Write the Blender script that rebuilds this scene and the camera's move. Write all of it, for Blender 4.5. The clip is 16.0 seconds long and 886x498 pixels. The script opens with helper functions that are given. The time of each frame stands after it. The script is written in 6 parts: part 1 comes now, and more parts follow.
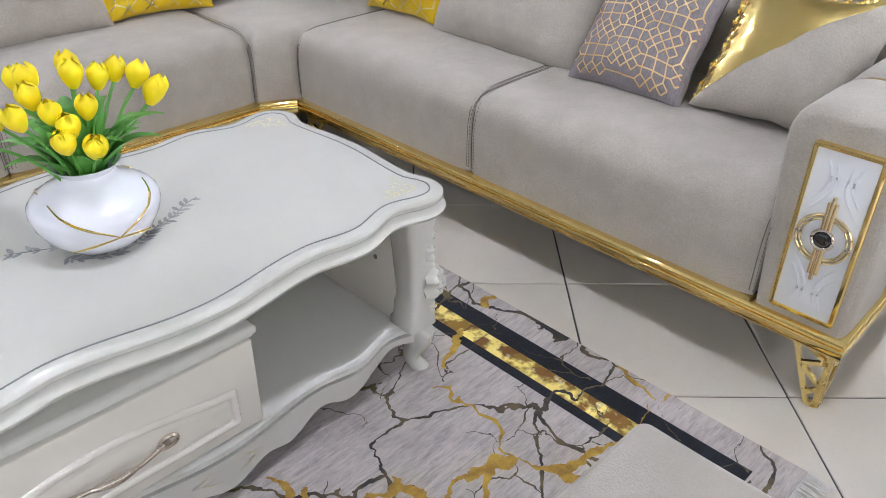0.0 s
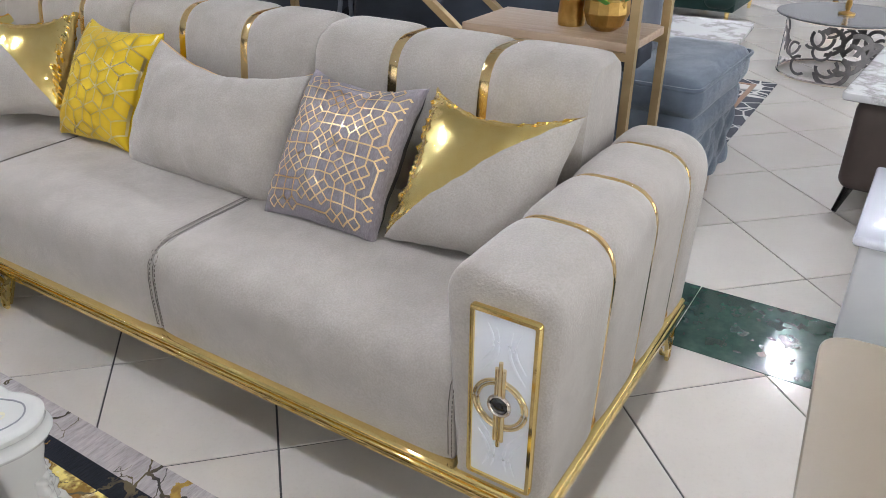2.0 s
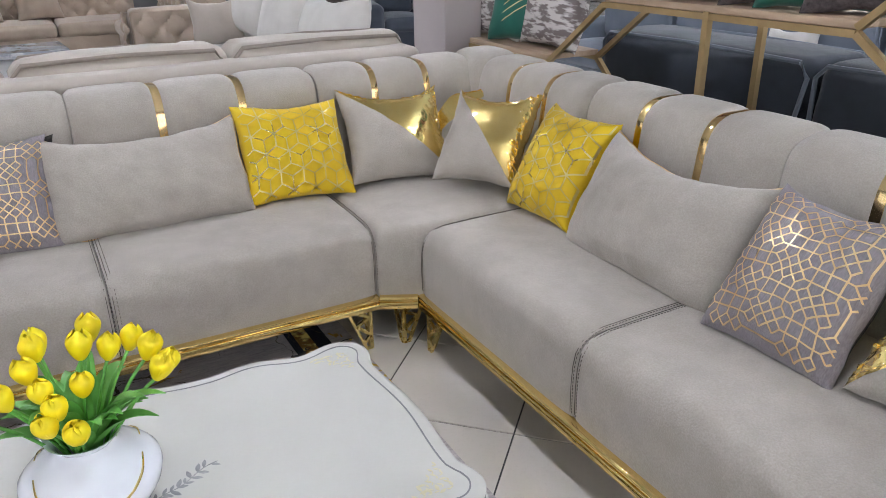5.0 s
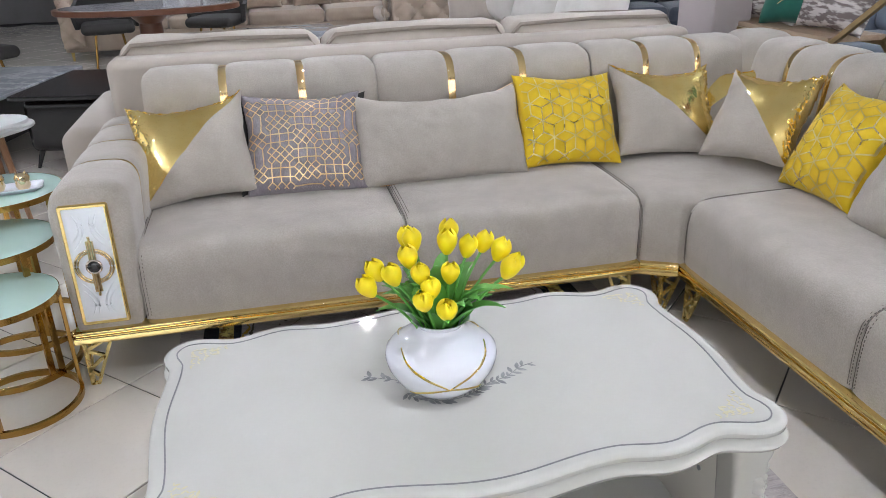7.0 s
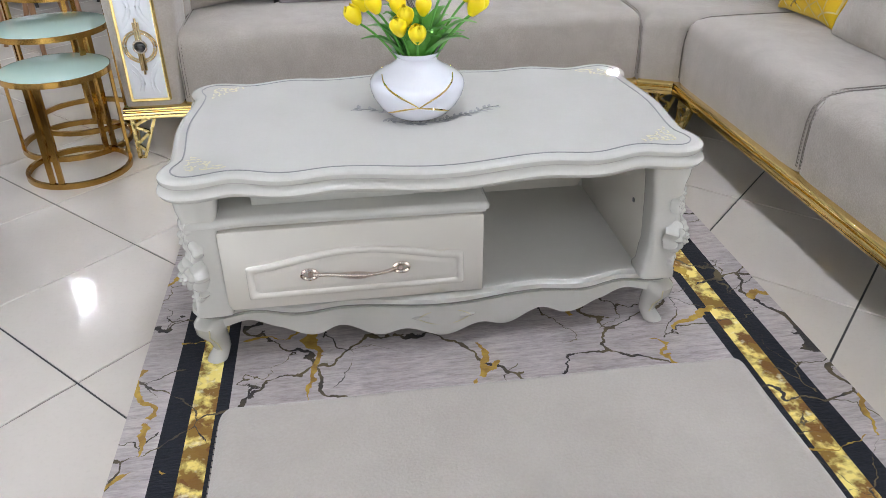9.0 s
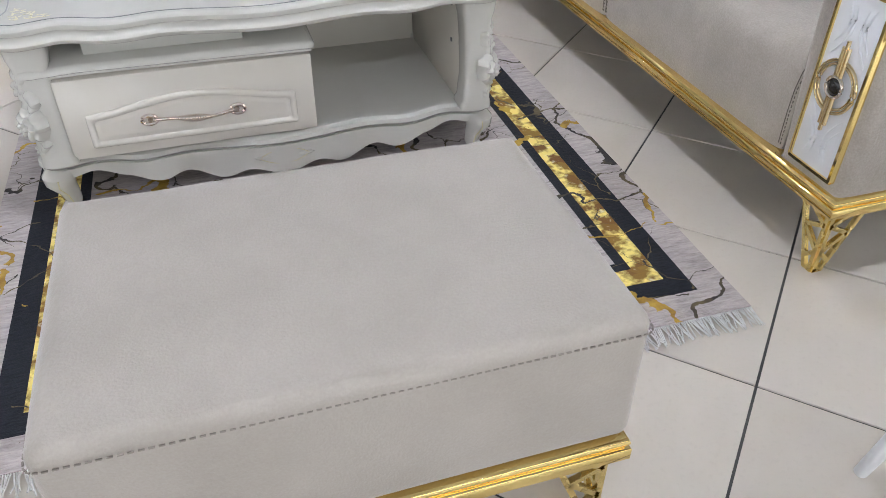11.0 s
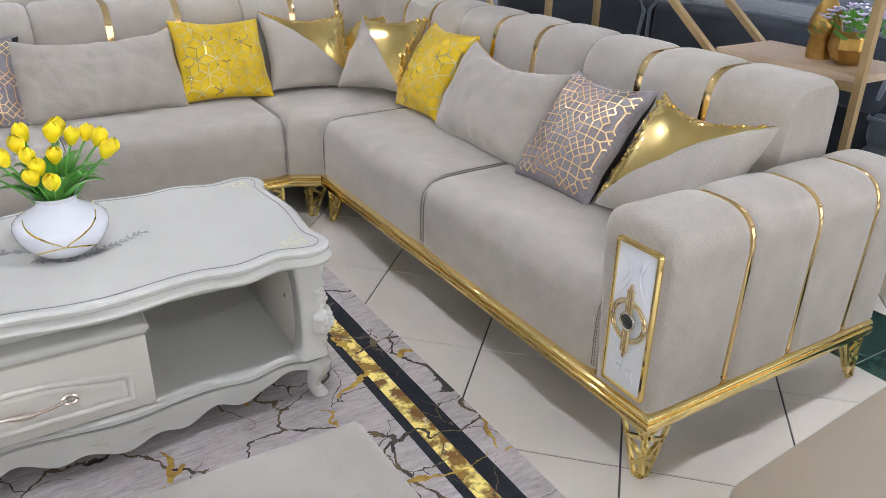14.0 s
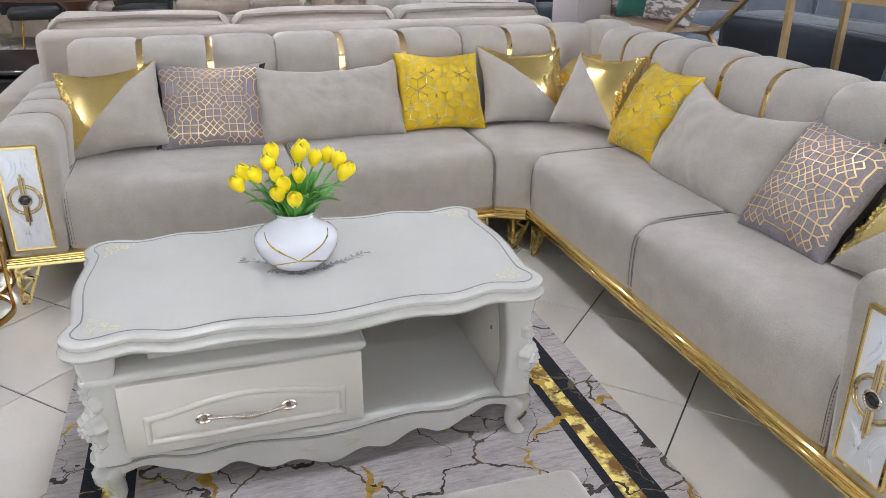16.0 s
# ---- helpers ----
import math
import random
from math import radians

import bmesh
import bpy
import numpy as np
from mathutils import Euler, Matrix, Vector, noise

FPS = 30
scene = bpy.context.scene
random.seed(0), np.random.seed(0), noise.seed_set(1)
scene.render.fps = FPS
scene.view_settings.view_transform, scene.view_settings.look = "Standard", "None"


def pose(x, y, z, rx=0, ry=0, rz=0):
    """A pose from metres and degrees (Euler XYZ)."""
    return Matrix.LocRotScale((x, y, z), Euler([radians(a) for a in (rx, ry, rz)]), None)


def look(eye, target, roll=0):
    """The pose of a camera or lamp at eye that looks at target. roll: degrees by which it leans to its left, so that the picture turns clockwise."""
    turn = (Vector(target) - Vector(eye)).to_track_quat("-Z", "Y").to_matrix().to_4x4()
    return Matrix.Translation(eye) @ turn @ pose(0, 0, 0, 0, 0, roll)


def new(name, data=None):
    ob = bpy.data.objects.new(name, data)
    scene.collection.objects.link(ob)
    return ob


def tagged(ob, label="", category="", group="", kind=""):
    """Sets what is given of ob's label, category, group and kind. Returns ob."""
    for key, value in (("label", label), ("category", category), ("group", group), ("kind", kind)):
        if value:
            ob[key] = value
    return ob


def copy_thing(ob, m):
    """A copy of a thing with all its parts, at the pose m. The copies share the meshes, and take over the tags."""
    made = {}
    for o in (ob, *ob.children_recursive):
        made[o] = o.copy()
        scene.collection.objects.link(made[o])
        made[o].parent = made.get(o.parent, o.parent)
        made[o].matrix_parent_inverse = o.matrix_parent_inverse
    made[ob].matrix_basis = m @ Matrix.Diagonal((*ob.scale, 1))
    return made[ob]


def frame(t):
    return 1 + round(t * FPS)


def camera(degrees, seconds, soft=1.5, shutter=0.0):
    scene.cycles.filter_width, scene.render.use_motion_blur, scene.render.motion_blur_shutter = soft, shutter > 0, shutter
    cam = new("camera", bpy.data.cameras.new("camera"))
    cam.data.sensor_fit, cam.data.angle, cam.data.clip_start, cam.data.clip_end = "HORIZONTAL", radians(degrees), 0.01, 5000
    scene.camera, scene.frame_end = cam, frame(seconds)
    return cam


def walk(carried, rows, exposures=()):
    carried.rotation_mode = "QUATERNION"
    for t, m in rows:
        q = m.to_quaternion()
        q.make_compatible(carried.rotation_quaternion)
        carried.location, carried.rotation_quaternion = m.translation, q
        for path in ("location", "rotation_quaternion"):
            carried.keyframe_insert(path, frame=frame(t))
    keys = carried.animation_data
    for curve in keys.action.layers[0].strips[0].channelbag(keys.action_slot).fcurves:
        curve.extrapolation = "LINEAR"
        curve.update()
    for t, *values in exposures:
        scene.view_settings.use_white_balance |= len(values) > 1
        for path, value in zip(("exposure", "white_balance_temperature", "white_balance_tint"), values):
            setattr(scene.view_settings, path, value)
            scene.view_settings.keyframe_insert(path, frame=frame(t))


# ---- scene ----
cam = camera(60.5, 16.0, soft=0.4)
PATH = [
    (0, (-1.487, -1.621, 1.212), (-0.2832, -0.4308, 0.1456), 0.65),
    (0.5, (-1.387, -1.717, 1.242), (-0.08048, -0.6262, 0.192), 0.84),
    (1, (-1.266, -1.741, 1.264), (0.1244, -0.7245, 0.2491), 0.31),
    (1.5, (-1.115, -1.742, 1.297), (0.3465, -0.7806, 0.3256), 0.24),
    (2, (-0.9867, -1.73, 1.322), (0.5076, -0.7938, 0.3753), 0.3),
    (2.5, (-0.9494, -1.7, 1.334), (0.5327, -0.7252, 0.4109), 0.17),
    (3, (-0.9507, -1.669, 1.348), (0.472, -0.5769, 0.4636), -0.36),
    (3.5, (-0.9733, -1.622, 1.378), (0.3494, -0.3878, 0.5263), -0.94),
    (4, (-0.9934, -1.577, 1.375), (0.1948, -0.1888, 0.564), -1.2),
    (4.5, (-1.028, -1.546, 1.379), (0.006097, -0.02856, 0.5879), -1.1),
    (5, (-1.06, -1.525, 1.381), (-0.1795, 0.09154, 0.5976), -0.79),
    (5.2, (-1.078, -1.524, 1.384), (-0.258, 0.1259, 0.6018), -0.82),
    (7.3, (-1.387, -1.671, 1.306), (-1.031, 0.1315, 0.5165), -1.5),
    (7.5, (-1.397, -1.698, 1.28), (-1.06, 0.09928, 0.4714), -1.3),
    (8, (-1.357, -1.789, 1.216), (-1.059, -0.01539, 0.3411), -1),
    (8.5, (-1.297, -1.913, 1.171), (-1.035, -0.1671, 0.2298), -0.97),
    (9, (-1.264, -2.075, 1.127), (-1.031, -0.3657, 0.1145), -0.61),
    (9.2, (-1.252, -2.137, 1.097), (-1.031, -0.445, 0.0564), -0.54),
    (11.3, (-1.179, -2.357, 1.083), (-0.6134, -0.876, -0.1385), 0.78),
    (11.5, (-1.17, -2.356, 1.118), (-0.5404, -0.8811, -0.07715), 0.73),
    (12, (-1.155, -2.348, 1.204), (-0.3836, -0.8805, 0.08342), 0.76),
    (12.5, (-1.154, -2.348, 1.258), (-0.2738, -0.886, 0.2147), 0.97),
    (13, (-1.155, -2.347, 1.287), (-0.2009, -0.8776, 0.3216), 1.1),
    (13.5, (-1.171, -2.336, 1.31), (-0.193, -0.8422, 0.4103), 1.2),
    (14, (-1.192, -2.319, 1.321), (-0.2379, -0.783, 0.4676), 0.92),
    (14.5, (-1.21, -2.299, 1.326), (-0.3278, -0.7038, 0.5016), 0.58),
    (15, (-1.231, -2.282, 1.327), (-0.4536, -0.6237, 0.5232), 0.43),
    (15.5, (-1.249, -2.269, 1.324), (-0.5924, -0.5517, 0.5376), 0.26),
    (16, (-1.271, -2.254, 1.323), (-0.7231, -0.4967, 0.5426), 0.28),
]
EXPOSURES = [(0, 0.03), (1, 0.02), (2, -0.05), (3, 0.0), (4.2, -0.06), (5, -0.12), (7.5, -0.05), (9, 0.0), (11.5, 0.0), (13, 0.0), (16, -0.03)]
walk(cam, [(t, look(eye, target, roll)) for t, eye, target, roll in PATH], exposures=EXPOSURES)


# ---- world and lights: ceiling downlights of a showroom, plus added fill ----
world = bpy.data.worlds.new("world")
scene.world = world
world.use_nodes = True
world.node_tree.nodes["Background"].inputs[0].default_value = (0.9, 0.95, 1.0, 1)
world.node_tree.nodes["Background"].inputs[1].default_value = 0.08

LAMP_GLOW = 3080.0
# The x 7.7 column is off the lamp grid, added to brighten the east side.
LAMP_X, LAMP_Y = (-4.05, -0.69, 2.6, 5.87, 7.7), (-4.45, -1.33, 1.8, 4.94, 8.1)

# added fill lamps behind and beside the camera, set in unseen window openings
for nm, eye, aim, w, power in (("fill_south", (1.0, -5.95, 1.5), (1.0, 0, 1.3), 13.0, 205.0), ("fill_west", (-6.95, 1.0, 1.5), (0, 1.0, 1.3), 10.0, 62.0)):
    ld = bpy.data.lights.new(nm, "AREA")
    ld.shape, ld.size, ld.size_y, ld.energy, ld.color = "RECTANGLE", w, 2.1, power, (0.93, 0.97, 1.0)
    new(nm, ld).matrix_world = look(eye, aim)

# ---- materials ----


def nodes_of(name):
    m = bpy.data.materials.new(name)
    m.use_nodes = True
    nt = m.node_tree
    return m, nt, nt.nodes["Principled BSDF"]


def add(nt, kind, **values):
    n = nt.nodes.new(kind)
    for key, v in values.items():
        n.inputs[key].default_value = v
    return n


def calc(nt, op, a, b=None, c=None):
    n = nt.nodes.new("ShaderNodeMath")
    n.operation = op
    for i, v in enumerate((a, b, c)):
        if v is None:
            continue
        if isinstance(v, (int, float)):
            n.inputs[i].default_value = v
        else:
            nt.links.new(v, n.inputs[i])
    return n.outputs[0]


def blend(nt, fac, a, b):
    n = nt.nodes.new("ShaderNodeMix")
    n.data_type = "RGBA"
    for i, v in ((0, fac), (6, a), (7, b)):
        if isinstance(v, tuple):
            n.inputs[i].default_value = (*v, 1)
        elif isinstance(v, (int, float)):
            n.inputs[i].default_value = v
        else:
            nt.links.new(v, n.inputs[i])
    return n.outputs[2]


def ramp(nt, val, lo, hi):
    n = nt.nodes.new("ShaderNodeMapRange")
    n.inputs[1].default_value, n.inputs[2].default_value = lo, hi
    nt.links.new(val, n.inputs[0])
    return n.outputs[0]


def noise_of(nt, scale, detail=4.0, vec=None, rough=0.55, stretch=None):
    n = add(nt, "ShaderNodeTexNoise", Scale=scale, Detail=detail, Roughness=rough)
    if vec is None:
        vec = nt.nodes.new("ShaderNodeTexCoord").outputs["Object"]
    if stretch:
        mp = nt.nodes.new("ShaderNodeMapping")
        mp.inputs["Scale"].default_value = stretch
        nt.links.new(vec, mp.inputs[0])
        vec = mp.outputs[0]
    nt.links.new(vec, n.inputs["Vector"])
    return n.outputs[0]


def surf(name, c1, c2=None, scale=6.0, rough=0.6, metal=0.0, bump=0.0, bscale=300.0, coat=0.0, sheen=0.0, rvar=0.0, fine=0.0, big=0.0, bigscale=3.0, stretch=None):
    """A surface with colour variation at two scales, fine grain relief and slow relief."""
    m, nt, p = nodes_of(name)
    c2 = c2 or tuple(v * 0.9 for v in c1)
    f = ramp(nt, noise_of(nt, scale, 5, stretch=stretch), 0.3, 0.7)
    col = blend(nt, f, c1, c2)
    if fine:
        g = ramp(nt, noise_of(nt, bscale, 2, stretch=stretch), 0.3, 0.7)
        col = blend(nt, calc(nt, "MULTIPLY", g, fine), col, tuple(v * 0.55 for v in c1))
    nt.links.new(col, p.inputs["Base Color"])
    p.inputs["Metallic"].default_value = metal
    if rvar:
        nt.links.new(calc(nt, "ADD", calc(nt, "MULTIPLY", f, rvar), rough), p.inputs["Roughness"])
    else:
        p.inputs["Roughness"].default_value = rough
    p.inputs["Coat Weight"].default_value = coat
    p.inputs["Coat Roughness"].default_value = 0.06
    p.inputs["Sheen Weight"].default_value = sheen
    p.inputs["Sheen Roughness"].default_value = 0.4
    if bump or big:
        h = None
        if bump:
            h = calc(nt, "MULTIPLY", noise_of(nt, bscale, 3, stretch=stretch), bump * 0.002)
        if big:
            b = calc(nt, "MULTIPLY", noise_of(nt, bigscale, 3), big * 0.02)
            h = calc(nt, "ADD", h, b) if h else b
        bn = add(nt, "ShaderNodeBump", Strength=1.0, Distance=1.0)
        nt.links.new(h, bn.inputs["Height"])
        nt.links.new(bn.outputs[0], p.inputs["Normal"])
    return m


FABRIC = surf("velvet_taupe", (0.482, 0.438, 0.390), (0.412, 0.368, 0.324), 11, 0.85, bump=0.8, bscale=230, sheen=0.35, fine=0.4, big=0.22, bigscale=9)
FABRIC_TOP = surf("velvet_beige", (0.415, 0.378, 0.338), (0.37, 0.335, 0.298), 7, 0.85, bump=0.4, bscale=260, sheen=0.35, fine=0.16, big=0.16, bigscale=9)
SEAM_THREAD = surf("seam_thread", (0.27, 0.24, 0.215), None, 60, 0.9)
STITCH = surf("stitch_thread", (0.13, 0.112, 0.10), None, 60, 0.9, bump=0.5, bscale=700)
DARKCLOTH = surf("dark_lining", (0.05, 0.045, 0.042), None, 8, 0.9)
GOLD = surf("polished_gold", (0.96, 0.76, 0.33), (0.92, 0.69, 0.27), 9, 0.05, 1.0, rvar=0.04, big=0.03, bigscale=6)
GOLD_BAND = surf("gold_band", (0.95, 0.74, 0.40), (0.90, 0.64, 0.30), 12, 0.10, 1.0, rvar=0.08)
GOLD_FOIL = surf("gold_foil", (1.0, 0.82, 0.36), (0.95, 0.70, 0.24), 10, 0.13, 1.0, rvar=0.08, big=0.16, bigscale=9)
GOLD_OLD = surf("cast_gold", (0.62, 0.40, 0.13), (0.45, 0.27, 0.08), 30, 0.3, 1.0, bump=0.5, bscale=60)
GOLD_PALE = surf("foil_print", (0.95, 0.76, 0.44), (0.72, 0.46, 0.24), 14, 0.27, 1.0, rvar=0.15)
# Pale and dark patches paint in the foil's glints and dull reflections.
GOLD_YEL = surf("foil_print_glints", (1.0, 0.92, 0.58), (0.46, 0.32, 0.05), 6, 0.22, 0.8, rvar=0.15)
GOLD_LEG = surf("gold_leg", (0.88, 0.71, 0.32), (0.80, 0.62, 0.25), 20, 0.24, 1.0, rvar=0.06)
ORNAMENT = surf("pale_gilt", (0.93, 0.80, 0.54), (0.85, 0.68, 0.40), 40, 0.14, 1.0)
BRASS = surf("brass_tube", (0.55, 0.33, 0.09), (0.42, 0.24, 0.06), 14, 0.14, 1.0, rvar=0.1)
LACQUER = surf("ivory_lacquer", (0.60, 0.59, 0.553), (0.565, 0.555, 0.52), 4, 0.03, fine=0.03, bscale=150)
# Warm cream of the panels, raised in tone to offset shade inside the table.
LACQUER_LIFTED = surf("ivory_panel_lifted", (0.74, 0.705, 0.645), (0.70, 0.665, 0.61), 5, 0.12)
GREYLINE = surf("grey_inlay", (0.20, 0.20, 0.21), None, 20, 0.3)
PALEGOLD = surf("pale_gold_print", (0.62, 0.58, 0.40), (0.55, 0.50, 0.32), 60, 0.4, 0.2)
SILVERLEAF = surf("grey_leaf_print", (0.13, 0.13, 0.14), (0.34, 0.34, 0.34), 40, 0.35)
SILVER = surf("pale_chrome", (0.84, 0.78, 0.72), (0.76, 0.66, 0.58), 40, 0.15, 1.0)
WHITE_GLOSS = surf("white_porcelain", (0.82, 0.83, 0.90), (0.78, 0.79, 0.87), 5, 0.1, coat=0.6)
WHITE_PANEL = surf("white_pressed_panel", (0.80, 0.82, 0.87), (0.78, 0.80, 0.85), 4, 0.3, big=0.12, bigscale=10)
WHITE_PAINT = surf("white_paint", (0.76, 0.76, 0.77), (0.70, 0.70, 0.72), 7, 0.35)
BLACK_GEM = surf("black_gem", (0.008, 0.008, 0.01), None, 10, 0.08, coat=1.0)
YELLOW = surf("yellow_velvet", (0.76, 0.53, 0.008), (0.68, 0.44, 0.006), 9, 0.8, bump=0.4, bscale=800, sheen=0.2, big=0.3, bigscale=9)
GREYVEL = surf("mauve_grey_weave", (0.34, 0.30, 0.325), (0.255, 0.225, 0.255), 60, 0.85, bump=1.0, bscale=230, sheen=0.2, fine=0.7, big=0.35, bigscale=9, stretch=(1.7, 0.35, 1))
PETAL = surf("tulip_yellow", (0.94, 0.78, 0.008), (0.93, 0.68, 0.005), 30, 0.5)
LEAF = surf("leaf_green", (0.17, 0.46, 0.09), (0.09, 0.31, 0.05), 18, 0.45)
MINT = surf("mint_glass", (0.50, 0.68, 0.62), (0.46, 0.64, 0.58), 3, 0.08, coat=0.6)
GREIGE = surf("greige_top", (0.285, 0.228, 0.163), (0.265, 0.213, 0.152), 4, 0.3, fine=0.05)
NAVY = surf("slate_blue_velvet", (0.048, 0.058, 0.080), (0.029, 0.036, 0.052), 5, 0.85, bump=0.4, bscale=500, sheen=0.3, big=0.3, bigscale=4)
NAVY_DARK = surf("charcoal_cloth", (0.019, 0.023, 0.034), (0.012, 0.015, 0.023), 6, 0.9, bump=0.4, bscale=500)
STEEL = surf("steel_blue_cloth", (0.20, 0.225, 0.275), (0.15, 0.175, 0.22), 5, 0.85, bump=0.4, bscale=500, sheen=0.2, big=0.3, bigscale=5)
POUF = surf("slate_blue_pouffe", (0.112, 0.140, 0.180), (0.070, 0.090, 0.124), 9, 0.8, bump=0.4, bscale=400, sheen=0.35, big=0.5, bigscale=6)
PEWTER = surf("dark_pewter", (0.22, 0.21, 0.21), (0.14, 0.135, 0.135), 20, 0.3, 0.8)
GREYTOP = surf("grey_glass_top", (0.16, 0.16, 0.165), (0.13, 0.13, 0.135), 5, 0.15)
CREAM = surf("cream_cloth", (0.70, 0.665, 0.63), (0.62, 0.585, 0.55), 5, 0.85, bump=0.4, bscale=400, sheen=0.2, big=0.3, bigscale=5)
BEIGE = surf("beige_cloth", (0.50, 0.44, 0.385), (0.44, 0.385, 0.335), 5, 0.85, bump=0.4, bscale=600, sheen=0.3, big=0.25, bigscale=5)
# The sofa's beige darkened, standing in for shade along the piping.
PIPING_SHADED = surf("piping_shaded", (0.30, 0.255, 0.22), (0.26, 0.22, 0.19), 20, 0.85)
TUFT = surf("tan_velvet", (0.46, 0.37, 0.295), (0.38, 0.30, 0.235), 6, 0.8, bump=0.4, bscale=400, sheen=0.3)
DKGREEN = surf("bottle_green_velvet", (0.005, 0.035, 0.029), (0.003, 0.022, 0.019), 5, 0.8, sheen=0.1, bump=0.3, bscale=400)
BROWN = surf("brown_leather", (0.085, 0.06, 0.05), (0.06, 0.042, 0.035), 5, 0.5)
PALEWOOD = surf("pale_oak_board", (0.50, 0.37, 0.265), (0.40, 0.285, 0.195), 9, 0.5, bump=0.3, bscale=120, stretch=(6, 0.6, 6))
RACKGOLD = surf("satin_gold_tube", (0.50, 0.36, 0.19), (0.42, 0.30, 0.15), 15, 0.38, 0.7)
WOODLEG = surf("walnut_leg", (0.30, 0.16, 0.08), (0.22, 0.11, 0.05), 16, 0.45, stretch=(8, 8, 1))
REDWOOD = surf("red_wood", (0.16, 0.06, 0.03), (0.11, 0.04, 0.02), 8, 0.35)
BLACKGLOSS = surf("black_gloss", (0.008, 0.007, 0.008), (0.014, 0.012, 0.012), 6, 0.16)
DKGREY = surf("dark_grey_cloth", (0.034, 0.031, 0.030), (0.024, 0.022, 0.021), 6, 0.8)
PILLAR = surf("mauve_plaster", (0.50, 0.44, 0.44), (0.47, 0.415, 0.415), 3, 0.7, bump=0.2, bscale=120)
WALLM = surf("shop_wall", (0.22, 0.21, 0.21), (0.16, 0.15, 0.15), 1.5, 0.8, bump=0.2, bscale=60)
# Paler copy of the wall colour, so the floor mirrors a brighter shop.
WALL_REFLECTOR = surf("pale_reflector_wall", (0.55, 0.54, 0.53), (0.46, 0.45, 0.45), 1.5, 0.7, bump=0.2, bscale=60)
CEILM = surf("ceiling_white", (0.55, 0.55, 0.55), None, 2, 0.8)
LILAC = surf("lilac_petal", (0.55, 0.47, 0.78), (0.78, 0.74, 0.88), 40, 0.6)
GROUT = surf("dark_grout", (0.03, 0.03, 0.033), (0.055, 0.053, 0.051), 8, 0.8)
GREENM = surf("green_marble", (0.016, 0.050, 0.038), (0.04, 0.085, 0.066), 12, 0.12, coat=0.3, fine=0.4, bscale=40)
FRINGE = surf("cotton_fringe", (0.66, 0.65, 0.64), (0.55, 0.54, 0.53), 80, 0.9)


def tile_material():
    m, nt, p = nodes_of("porcelain_tile")
    r = nt.nodes.new("ShaderNodeObjectInfo").outputs["Random"]
    col = blend(nt, ramp(nt, noise_of(nt, 3.5, 5), 0.3, 0.7), (0.72, 0.665, 0.60), (0.66, 0.61, 0.55))
    col = blend(nt, calc(nt, "MULTIPLY", r, 0.35), col, (0.58, 0.53, 0.475))
    col = blend(nt, calc(nt, "MULTIPLY", ramp(nt, noise_of(nt, 90, 3), 0.55, 0.8), 0.25), col, (0.52, 0.47, 0.42))
    nt.links.new(col, p.inputs["Base Color"])
    nt.links.new(calc(nt, "ADD", calc(nt, "MULTIPLY", noise_of(nt, 9, 4), 0.14), 0.05), p.inputs["Roughness"])
    p.inputs["Coat Weight"].default_value = 0.35
    p.inputs["Coat Roughness"].default_value = 0.05
    bn = add(nt, "ShaderNodeBump", Strength=0.25, Distance=0.002)
    nt.links.new(noise_of(nt, 6, 2), bn.inputs["Height"])
    nt.links.new(bn.outputs[0], p.inputs["Normal"])
    return m


TILE = tile_material()


def marble(name, base, vein, rough=0.12, scale=3.0):
    m, nt, p = nodes_of(name)
    w = ramp(nt, calc(nt, "ABSOLUTE", calc(nt, "SUBTRACT", noise_of(nt, scale, 8, rough=0.65), 0.5)), 0.0, 0.06)
    col = blend(nt, w, vein, base)
    col = blend(nt, ramp(nt, noise_of(nt, scale * 0.6, 5), 0.45, 0.75), col, tuple((a + b) / 2 for a, b in zip(base, vein)))
    nt.links.new(col, p.inputs["Base Color"])
    p.inputs["Roughness"].default_value = rough
    return m


MARBLE_W = marble("white_marble", (0.62, 0.61, 0.60), (0.34, 0.32, 0.31))
MARBLE_G = marble("grey_marble", (0.26, 0.28, 0.31), (0.50, 0.50, 0.52))

RUG_HX, RUG_HY = 0.785, 1.27


